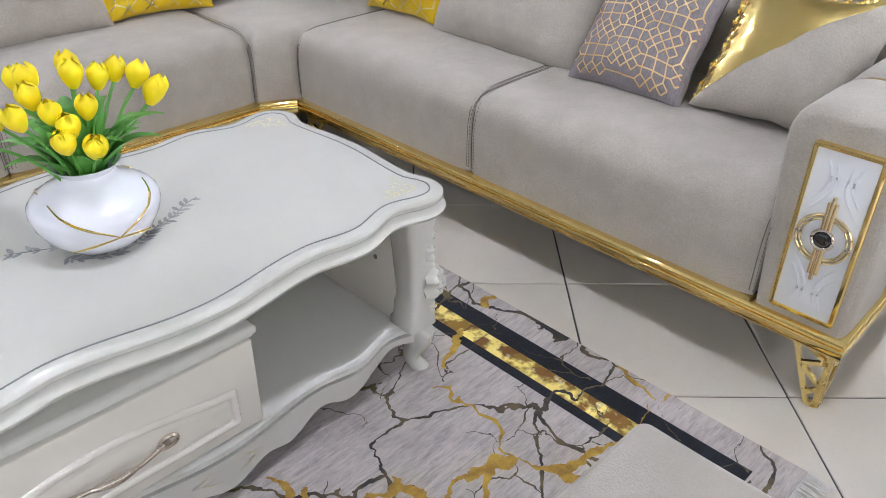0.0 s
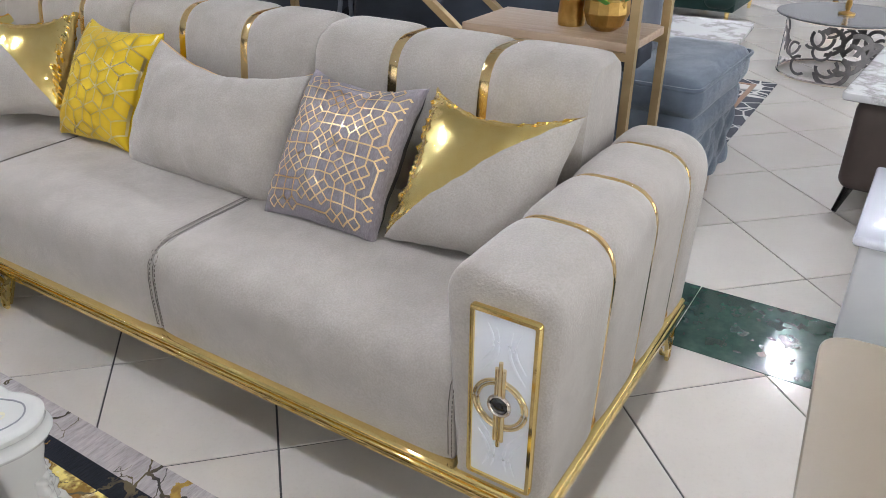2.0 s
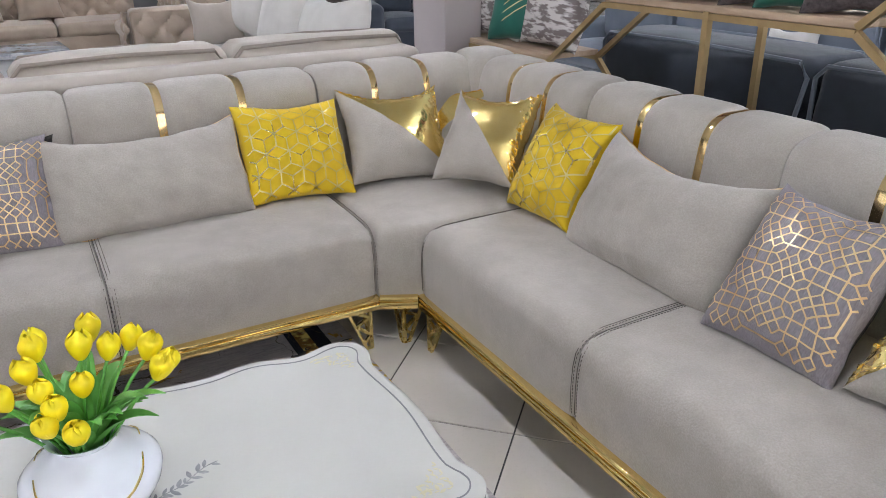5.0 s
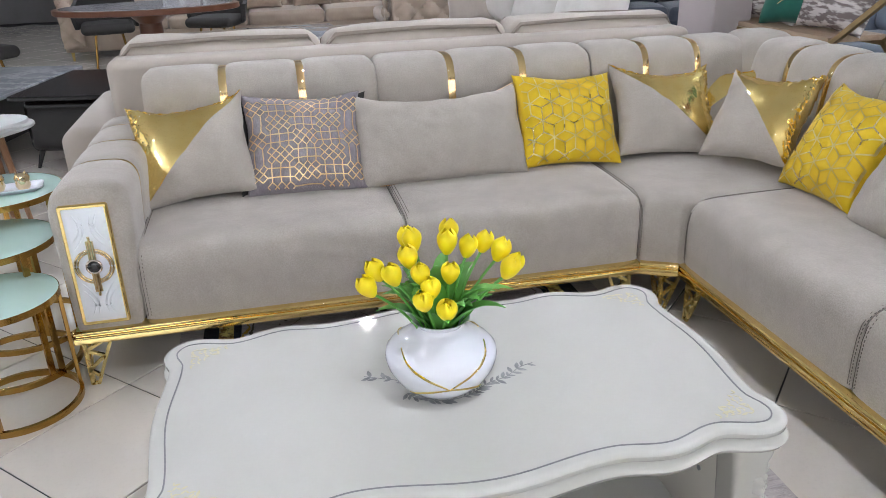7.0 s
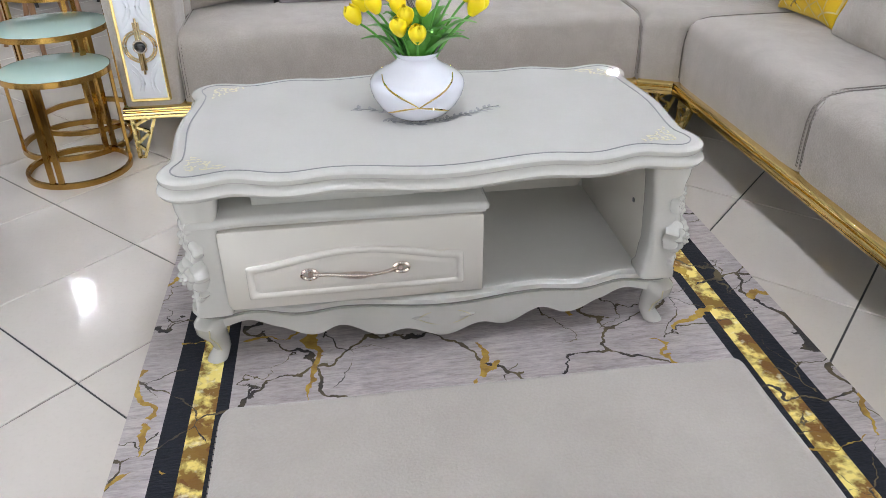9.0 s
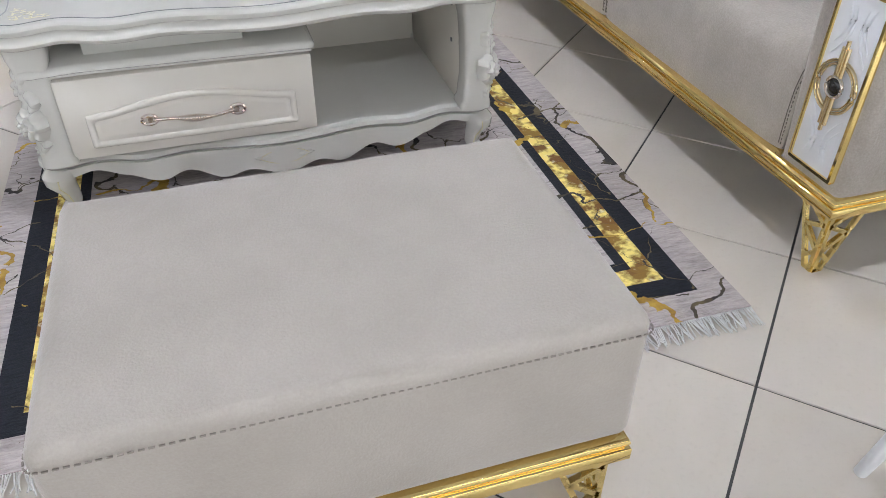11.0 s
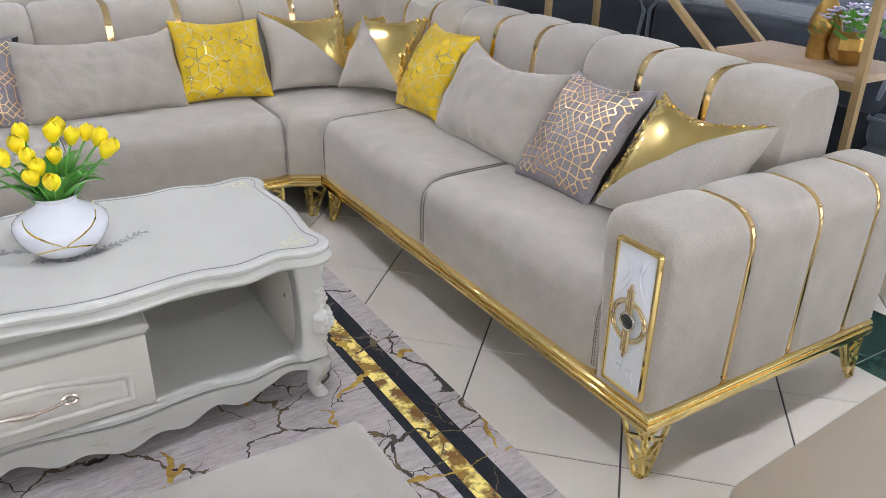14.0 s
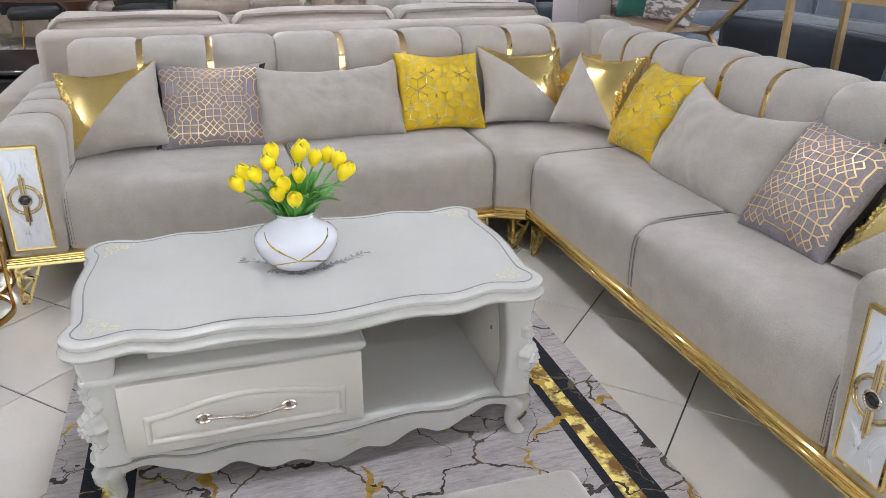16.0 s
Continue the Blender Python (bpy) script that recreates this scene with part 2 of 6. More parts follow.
def rug_material():
    """Printed rug: lilac-grey stone ground, dark cracks, gold veins, and a black and gold border."""
    m, nt, p = nodes_of("printed_rug")
    co = nt.nodes.new("ShaderNodeTexCoord").outputs["Object"]
    sx = nt.nodes.new("ShaderNodeSeparateXYZ")
    nt.links.new(co, sx.inputs[0])
    d = calc(nt, "MAXIMUM", calc(nt, "SUBTRACT", calc(nt, "ABSOLUTE", sx.outputs[0]), RUG_HX), calc(nt, "SUBTRACT", calc(nt, "ABSOLUTE", sx.outputs[1]), RUG_HY))
    d = calc(nt, "MULTIPLY", d, -1.0)

    def ring(lo, hi):
        return calc(nt, "MULTIPLY", calc(nt, "GREATER_THAN", d, lo), calc(nt, "LESS_THAN", d, hi))

    warp = nt.nodes.new("ShaderNodeTexNoise")
    warp.inputs["Scale"].default_value, warp.inputs["Detail"].default_value = 4.5, 7.0
    nt.links.new(co, warp.inputs["Vector"])
    mixv = nt.nodes.new("ShaderNodeVectorMath")
    mixv.operation = "MULTIPLY_ADD"
    nt.links.new(warp.outputs["Color"], mixv.inputs[0])
    mixv.inputs[1].default_value = (0.34, 0.34, 0.0)
    nt.links.new(co, mixv.inputs[2])

    def crack(scale, width, shift):
        width = calc(nt, "MULTIPLY", ramp(nt, noise_of(nt, 7, 4, vec=co), 0.34, 0.72), width)
        mp = nt.nodes.new("ShaderNodeMapping")
        mp.inputs["Location"].default_value = shift
        nt.links.new(mixv.outputs[0], mp.inputs[0])
        v = nt.nodes.new("ShaderNodeTexVoronoi")
        v.feature = "DISTANCE_TO_EDGE"
        v.voronoi_dimensions = "2D"
        v.inputs["Scale"].default_value = scale
        nt.links.new(mp.outputs[0], v.inputs["Vector"])
        return calc(nt, "LESS_THAN", v.outputs["Distance"], width)

    weave = ramp(nt, noise_of(nt, 150, 4, vec=co, stretch=(0.35, 1.5, 1)), 0.3, 0.7)
    cloud = ramp(nt, noise_of(nt, 5, 6, vec=co, rough=0.7), 0.3, 0.7)
    streak = ramp(nt, noise_of(nt, 52, 6, vec=co, stretch=(0.3, 2.0, 1), rough=0.75), 0.40, 0.64)
    ground = blend(nt, cloud, (0.56, 0.505, 0.49), (0.37, 0.325, 0.32))
    ground = blend(nt, calc(nt, "MULTIPLY", streak, 0.72), ground, (0.20, 0.172, 0.18))
    ground = blend(nt, calc(nt, "MULTIPLY", weave, 0.38), ground, (0.62, 0.56, 0.55))
    patch = noise_of(nt, 2.2, 2, vec=co)
    thick = calc(nt, "MULTIPLY", ramp(nt, noise_of(nt, 9, 3, vec=co), 0.42, 0.75), 0.045)
    gold = blend(nt, ramp(nt, noise_of(nt, 30, 3, vec=co), 0.35, 0.65), (0.52, 0.34, 0.05), (0.30, 0.17, 0.03))
    dark = blend(nt, ramp(nt, noise_of(nt, 12, 3, vec=co), 0.4, 0.6), (0.035, 0.03, 0.03), (0.13, 0.10, 0.05))
    # border
    cell = nt.nodes.new("ShaderNodeTexVoronoi")
    cell.voronoi_dimensions = "2D"
    cell.inputs["Scale"].default_value = 26
    nt.links.new(mixv.outputs[0], cell.inputs["Vector"])
    tone = nt.nodes.new("ShaderNodeSeparateColor")
    nt.links.new(cell.outputs["Color"], tone.inputs[0])
    bar = blend(nt, ramp(nt, noise_of(nt, 19, 4, vec=co, rough=0.6), 0.41, 0.53), (0.93, 0.78, 0.26), (0.20, 0.085, 0.018))
    bar = blend(nt, calc(nt, "MULTIPLY", ramp(nt, noise_of(nt, 34, 3, vec=co), 0.6, 0.75), 0.8), bar, (0.98, 0.93, 0.66))
    bar = blend(nt, calc(nt, "MULTIPLY", tone.outputs[0], 0.15), bar, (0.80, 0.60, 0.07))
    navy = blend(nt, weave, (0.003, 0.004, 0.009), (0.009, 0.011, 0.020))
    body = blend(nt, ring(0.080, 0.212), ground, navy)
    body = blend(nt, ring(0.133, 0.185), body, bar)
    fine = calc(nt, "MULTIPLY", crack(2.7, 0.030, (0, 0, 0)), calc(nt, "GREATER_THAN", patch, 0.36))
    body = blend(nt, fine, body, dark)
    hair = calc(nt, "MULTIPLY", crack(5.5, 0.020, (1.3, 5.1, 0)), calc(nt, "GREATER_THAN", noise_of(nt, 2.7, 2, vec=co), 0.47))
    body = blend(nt, hair, body, dark)
    vein = calc(nt, "MULTIPLY", crack(2.3, 0.034, (3.7, 1.9, 0)), calc(nt, "GREATER_THAN", noise_of(nt, 3.1, 3, vec=co), 0.47))
    body = blend(nt, vein, body, gold)
    nt.links.new(body, p.inputs["Base Color"])
    p.inputs["Roughness"].default_value = 0.9
    bn = add(nt, "ShaderNodeBump", Strength=0.6, Distance=0.002)
    nt.links.new(weave, bn.inputs["Height"])
    nt.links.new(bn.outputs[0], p.inputs["Normal"])
    return m


RUG = rug_material()

# ---- mesh helpers ----


def root(name, label, category, m=None, group="", kind=""):
    ob = new(name)
    ob.empty_display_size = 0.1
    if m is not None:
        ob.matrix_world = m
    return tagged(ob, label, category, group, kind)


def part(name, bm, material, parent=None, label="", smooth=True):
    """Links a bmesh as one mesh object under a thing or a part."""
    bmesh.ops.recalc_face_normals(bm, faces=bm.faces)
    me = bpy.data.meshes.new(name)
    bm.to_mesh(me)
    bm.free()
    me.materials.append(material)
    if smooth:
        me.polygons.foreach_set("use_smooth", [True] * len(me.polygons))
        me.set_sharp_from_angle(angle=radians(45))
    ob = new(name, me)
    ob.parent = parent
    return tagged(ob, label)


def box(x0, x1, y0, y1, z0, z1, r=0.004, seg=2, bm=None):
    bm = bm or bmesh.new()
    made = bmesh.ops.create_cube(bm, size=1.0)["verts"]
    for v in made:
        v.co = Vector(((x0 + x1) / 2 + v.co.x * (x1 - x0), (y0 + y1) / 2 + v.co.y * (y1 - y0), (z0 + z1) / 2 + v.co.z * (z1 - z0)))
    if r > 0:
        edges = list({e for v in made for e in v.link_edges})
        bmesh.ops.bevel(bm, geom=edges, offset=min(r, 0.49 * min(x1 - x0, y1 - y0, z1 - z0)), segments=seg, affect="EDGES", profile=0.5)
    return bm


def puff(x0, x1, y0, y1, z0, z1, r=0.05, bulge=(0, 0, 0), n=7, e=5, bm=None, wobble=0.0, seed=0.0):
    """A cushion: a rounded box whose faces swell by bulge (x, y, z)."""
    bm = bm or bmesh.new()
    half = [(x1 - x0) / 2, (y1 - y0) / 2, (z1 - z0) / 2]
    mid = Vector(((x0 + x1) / 2, (y0 + y1) / 2, (z0 + z1) / 2))
    r = min(r, 0.95 * min(half))
    axes = []
    for h in half:
        a = [-h + r - r * math.tan((1 - i / e) * math.pi / 4) for i in range(e)]
        inner = [-(h - r) + 2 * (h - r) * i / n for i in range(n + 1)]
        axes.append(a + inner + [-v for v in reversed(a)])
    seen = {}

    def vert(p):
        key = tuple(round(c, 5) for c in p)
        if key not in seen:
            core = Vector([max(-(h - r), min(h - r, c)) for c, h in zip(p, half)])
            d = Vector(p) - core
            q = core + d.normalized() * r if d.length > 1e-9 else Vector(p)
            s = [c / h for c, h in zip(p, half)]
            for ax in range(3):
                o = [k for k in range(3) if k != ax]
                amt = bulge[ax] * (1 - s[o[0]] ** 2) * (1 - s[o[1]] ** 2)
                q[ax] += amt * s[ax]
            if wobble:
                w = noise.noise_vector((q + mid) * 5 + Vector((seed, seed * 1.7, 0)))
                q += w * wobble
            seen[key] = bm.verts.new(q + mid)
        return seen[key]

    for ax in range(3):
        u, v = [k for k in range(3) if k != ax]
        for sign in (-1, 1):
            for i in range(len(axes[u]) - 1):
                for j in range(len(axes[v]) - 1):
                    quad = []
                    for a, b in ((i, j), (i + 1, j), (i + 1, j + 1), (i, j + 1)):
                        p = [0, 0, 0]
                        p[ax], p[u], p[v] = sign * half[ax], axes[u][a], axes[v][b]
                        quad.append(vert(p))
                    if len(set(quad)) == 4:
                        try:
                            bm.faces.new(quad)
                        except ValueError:
                            pass
    return bm


def inset_profile(pts, amount):
    """Moves a closed 2D outline (counter-clockwise) inwards."""
    out = []
    n = len(pts)
    for i in range(n):
        a, b = Vector(pts[i - 1]), Vector(pts[(i + 1) % n])
        t = (b - a).normalized()
        out.append((pts[i][0] - t.y * amount, pts[i][1] + t.x * amount))
    return out


def loft(rings, bm=None, closed=True, caps=True):
    """Skins rings of 3D points of equal length."""
    bm = bm or bmesh.new()
    made = [[bm.verts.new(p) for p in ring] for ring in rings]
    n = len(made[0])
    for a, b in zip(made, made[1:]):
        for i in range(n if closed else n - 1):
            bm.faces.new((a[i], a[(i + 1) % n], b[(i + 1) % n], b[i]))
    if caps and closed:
        bm.faces.new(list(reversed(made[0])))
        bm.faces.new(made[-1])
    return bm


def round_outline(pts, radii, seg=6):
    """A closed polygon with rounded corners."""
    out = []
    n = len(pts)
    for i in range(n):
        p, a, b = Vector(pts[i]), Vector(pts[i - 1]), Vector(pts[(i + 1) % n])
        r = radii[i] if isinstance(radii, (list, tuple)) else radii
        da, db = (a - p), (b - p)
        la, lb = da.length, db.length
        da, db = da / la, db / lb
        ang = da.angle(db)
        t = min(r / math.tan(ang / 2), la * 0.48, lb * 0.48)
        p0, p1 = p + da * t, p + db * t
        for k in range(seg + 1):
            s = k / seg
            out.append(tuple((1 - s) ** 2 * p0 + 2 * s * (1 - s) * p + s * s * p1))
    return out


def densify(pts, step):
    out = []
    n = len(pts)
    for i in range(n):
        a, b = Vector(pts[i]), Vector(pts[(i + 1) % n])
        k = max(1, int((b - a).length / step))
        for j in range(k):
            out.append(tuple(a + (b - a) * (j / k)))
    return out


def tube(points, radius, seg=8, bm=None, closed=False, taper=None):
    bm = bm or bmesh.new()
    pts = [Vector(p) for p in points]
    rings = []
    n = len(pts)
    ref = Vector((0, 0, 1))
    for i, p in enumerate(pts):
        a = pts[i - 1] if (i > 0 or closed) else p
        b = pts[(i + 1) % n] if (i < n - 1 or closed) else p
        t = (b - a).normalized()
        u = t.cross(ref)
        if u.length < 0.05:
            u = t.cross(Vector((1, 0, 0)))
        u.normalize()
        w = t.cross(u)
        r = radius * (taper[i] if taper else 1.0)
        rings.append([p + (u * math.cos(2 * math.pi * k / seg) + w * math.sin(2 * math.pi * k / seg)) * r for k in range(seg)])
    if closed:
        rings.append(rings[0])
    made = [[bm.verts.new(q) for q in ring] for ring in (rings[:-1] if closed else rings)]
    if closed:
        made.append(made[0])
    for a, b in zip(made, made[1:]):
        for k in range(seg):
            bm.faces.new((a[k], a[(k + 1) % seg], b[(k + 1) % seg], b[k]))
    if not closed:
        bm.faces.new(list(reversed(made[0])))
        bm.faces.new(made[-1])
    return bm


def spin(profile, seg=32, bm=None, centre=(0, 0, 0)):
    """A turned shape from (radius, z) pairs, closed at both ends."""
    bm = bm or bmesh.new()
    c = Vector(centre)
    rings = [[c + Vector((r * math.cos(2 * math.pi * k / seg), r * math.sin(2 * math.pi * k / seg), z)) for k in range(seg)] for r, z in profile]
    return loft(rings, bm)


def bar(a, b, w, h, bm=None, up=(0, 0, 1)):
    """A rectangular bar from a to b, w wide across and h along up."""
    bm = bm or bmesh.new()
    a, b, up = Vector(a), Vector(b), Vector(up)
    t = (b - a).normalized()
    u = t.cross(up).normalized()
    v = u.cross(t)
    rings = [[p + u * (sx * w / 2) + v * (sy * h / 2) for sx, sy in ((-1, -1), (1, -1), (1, 1), (-1, 1))] for p in (a, b)]
    return loft(rings, bm)


def move(bm, m):
    bmesh.ops.transform(bm, matrix=m, verts=bm.verts)
    return bm

# ---- structure: floor, walls, ceiling, lamps ----
X0, X1, Y0, Y1, H = -7.0, 9.0, -6.0, 13.0, 3.2
floor = part("floor", box(X0, X1, Y0, Y1, -0.15, -0.004, 0), GROUT, None, smooth=False)
tagged(floor, "glossy cream porcelain floor tiles laid diagonally with dark joints", "floor", kind="structure")
# Added enclosing walls: dark for contrast in the gold, east one pale as reflector.
for nm, b, wm in (("wall_north", (X0, X1, Y1, Y1 + 0.2, -0.15, H), WALLM), ("wall_east", (X1, X1 + 0.2, Y0 - 0.2, Y1 + 0.2, -0.15, H), WALL_REFLECTOR)):
    tagged(part(nm, box(*b, 0), wm, None, smooth=False), "plain grey enclosing wall, tone set for reflections", "wall", kind="structure")


def added_window_wall(nm, along, lo, hi, at, o0, o1, label):
    """An added, unseen wall with one long opening from o0 to o1, 0.45 to 2.55 m high, for a fill lamp."""
    bm = bmesh.new()
    out = bmesh.new()
    for u0, u1, z0, z1 in ((lo, hi, -0.15, 0.45), (lo, hi, 2.55, H), (lo, o0, 0.45, 2.55), (o1, hi, 0.45, 2.55)):
        box(*((u0, u1, at - 0.2, at) if along == "x" else (at - 0.2, at, u0, u1)), z0, z1, 0, bm=bm)
    k = o0
    while k <= o1 + 0.01:
        box(*((k - 0.03, k + 0.03, at - 0.16, at - 0.10) if along == "x" else (at - 0.16, at - 0.10, k - 0.03, k + 0.03)), 0.45, 2.55, 0, bm=out)
        k += (o1 - o0) / 8
    wall = tagged(part(nm, bm, WALLM, None, smooth=False), label, "wall", kind="structure")
    part("added_window_frame", out, WHITE_PAINT, wall, smooth=False)


# Both window fronts are made up to hold the fill lamps.
added_window_wall("wall_south", "x", X0, X1, Y0, -5.5, 7.5, "unseen grey wall with a long opening added for fill light")
added_window_wall("wall_west", "y", Y0 - 0.2, Y1 + 0.2, X0, -4.0, 6.0, "unseen grey wall with a long opening added for fill light")
tagged(part("ceiling", box(X0 - 0.2, X1 + 0.2, Y0 - 0.2, Y1 + 0.2, H, H + 0.2, 0), CEILM, None, smooth=False), "plain white shop ceiling", "ceiling", kind="structure")

# ---- sofa pieces ----


def truss_leg(parent, x, y, dx, dy, h=0.160, m=GOLD_LEG):
    """A pierced corner leg of two triangular faces, pointing down; dx, dy: the ways its two faces run."""
    bm = bmesh.new()
    top, foot, t = 0.085, 0.02, 0.010
    for ax in (0, 1):
        way = Vector((dx, 0, 0)) if ax == 0 else Vector((0, dy, 0))
        n = Vector((0, 1, 0)) if ax == 0 else Vector((1, 0, 0))
        o = Vector((x, y, 0))

        def pt(u, z):
            return o + way * u + Vector((0, 0, z))
        inner = lambda z: foot + (top - foot) * z / h  # noqa: E731
        for a, b in (((0.004, 0), (0.004, h)), ((foot, 0), (top, h)), ((0.0, h - 0.005), (top, h - 0.005)), ((0.0, 0.004), (foot, 0.004)),
                     ((0.004, 0.055), (inner(0.03) - 0.003, 0.03)), ((0.004, 0.055), (inner(0.10) - 0.004, 0.10)), ((0.004, 0.125), (inner(0.10) - 0.004, 0.10)), ((0.004, 0.125), (inner(h) - 0.012, h))):
            bar(pt(*a), pt(*b), t, t, bm, up=n)
    return part("leg", bm, m, parent, smooth=False)


def rail(parent, pts, m=GOLD, z=0.014):
    """A stepped metal rail along a line of floor points; its outer side is to the right of the way it runs."""
    outline = [(-0.03, 0.143), (0.0135, 0.143), (0.0155, 0.145), (0.0155, 0.165), (0.014, 0.167), (0.008, 0.168), (0.0075, 0.1695), (0.0105, 0.1715), (0.013, 0.175), (0.013, 0.179), (0.0105, 0.184), (0.005, 0.187), (-0.03, 0.189)]
    rings = []
    for i, p in enumerate(pts):
        p = Vector((p[0], p[1], 0))
        a = Vector((*pts[max(i - 1, 0)], 0))
        b = Vector((*pts[min(i + 1, len(pts) - 1)], 0))
        d1 = (p - a).normalized() if i else (b - p).normalized()
        d2 = (b - p).normalized() if i < len(pts) - 1 else d1
        n1, n2 = Vector((d1.y, -d1.x, 0)), Vector((d2.y, -d2.x, 0))
        n = (n1 + n2).normalized()
        n /= max(0.3, n.dot(n1))
        rings.append([p + n * o + Vector((0, 0, h + z)) for o, h in outline])
    return part("rail", loft(rings), m, parent)


def swell(a, b, groove, front=0.0, back=0.0):
    """Stations along a padded channel from a to b: (place, inset)."""
    out = []
    n = 14
    for i in range(n + 1):
        s = i / n
        u = 2 * s - 1
        ins = groove * (1 - math.sqrt(max(0.0, 1 - abs(u) ** 5)))
        out.append((a + (b - a) * s, ins))
    return out


BACK = densify(round_outline([(0.60, 0.36), (0.895, 0.36), (0.90, 0.868), (0.665, 0.868)], [0.01, 0.01, 0.075, 0.12], 7), 0.05)


def channel_back(parent, modules, to3, bands=True):
    """Padded back: modules (start, end) of three channels each with gilt bands in the joints. to3 turns (along, depth, z) into a place."""
    for a, b in modules:
        w = (b - a) / 3
        for k in range(3):
            st = swell(a + k * w + 0.001, a + (k + 1) * w - 0.001, 0.022)
            rings = [[to3(s, *q) for q in inset_profile(BACK, ins)] for s, ins in st]
            part("back_channel", loft(rings), FABRIC, parent)
        for k in (1, 2) if bands else ():
            c = a + k * w
            rings = [[to3(c + o, *q) for q in inset_profile(BACK, ins)] for o, ins in ((-0.016, 0.014), (-0.014, 0.0100), (-0.006, 0.0085), (0.006, 0.0085), (0.014, 0.0100), (0.016, 0.014))]
            part("gold_band", loft(rings), GOLD_BAND, parent, "polished gold band")


def seam(parent, pts, r=0.0011, side=0.010):
    """A sewn joint: a sunk cord, and a row of stitches beside it."""
    ob = part("stitched_seam", tube(pts, r, 5), STITCH, parent)
    bm = bmesh.new()
    for a, b in zip(pts, pts[1:]):
        a, b = Vector(a), Vector(b)
        n = int((b - a).length / 0.010)
        for k in range(n):
            p, q = a.lerp(b, k / n), a.lerp(b, (k + 0.55) / n)
            off = Vector((side, -0.003 if a.z < 0.42 else 0.0, 0.002))
            bar(p + off, q + off, 0.0016, 0.0016, bm, up=(1, 0, 0))
    tagged(part("stitching", bm, STITCH, ob, smooth=False), kind="stuff")
    return ob


def seat_block(parent, x0, x1, y0=0.006, y1=0.70, z0=0.200, z1=0.447, edges=(True, True)):
    sec = densify(round_outline([(y0 + 0.004, z0), (y1, z0), (y1, z1 + 0.004), (y0, z1)], [0.004, 0.01, 0.02, 0.092], 10), 0.035)
    rings = []
    for i in range(25):
        u = -math.cos(math.pi * i / 24)
        ins = 0.010 * (1 - math.sqrt(max(0.0, 1 - abs(u) ** 14)))
        x = (x0 + x1) / 2 + u * ((x1 - x0) / 2 - 0.0015)
        ring = []
        for y, z in inset_profile(sec, ins):
            q = Vector((x, y, z))
            d = noise.noise(q * 4.5 + Vector((x0 * 3, 0, 0))) * 0.005
            ring.append((x, y + (d if z > 0.22 else 0), z + (d + 0.006 * (1 - u * u) if z > 0.3 else 0)))
        rings.append(ring)
    part("seat_cushion", loft(rings), FABRIC, parent)
    for x, on in ((x0 + 0.009, edges[0]), (x1 - 0.009, edges[1])):
        if on:
            e = 0.003
            pts = [(x, y0 + e, z0 + 0.02), (x, y0 + e - 0.002, 0.30), (x, y0 + e, z1 - 0.092), (x, y0 + e + 0.007, z1 - e - 0.052), (x, y0 + e + 0.027, z1 - e - 0.022), (x, y0 + e + 0.056, z1 - e - 0.006), (x, y0 + 0.092, z1 - e), (x, y0 + 0.2, z1 - e + 0.003), (x, y1 - 0.1, z1 - e + 0.004)]
            seam(parent, pts)


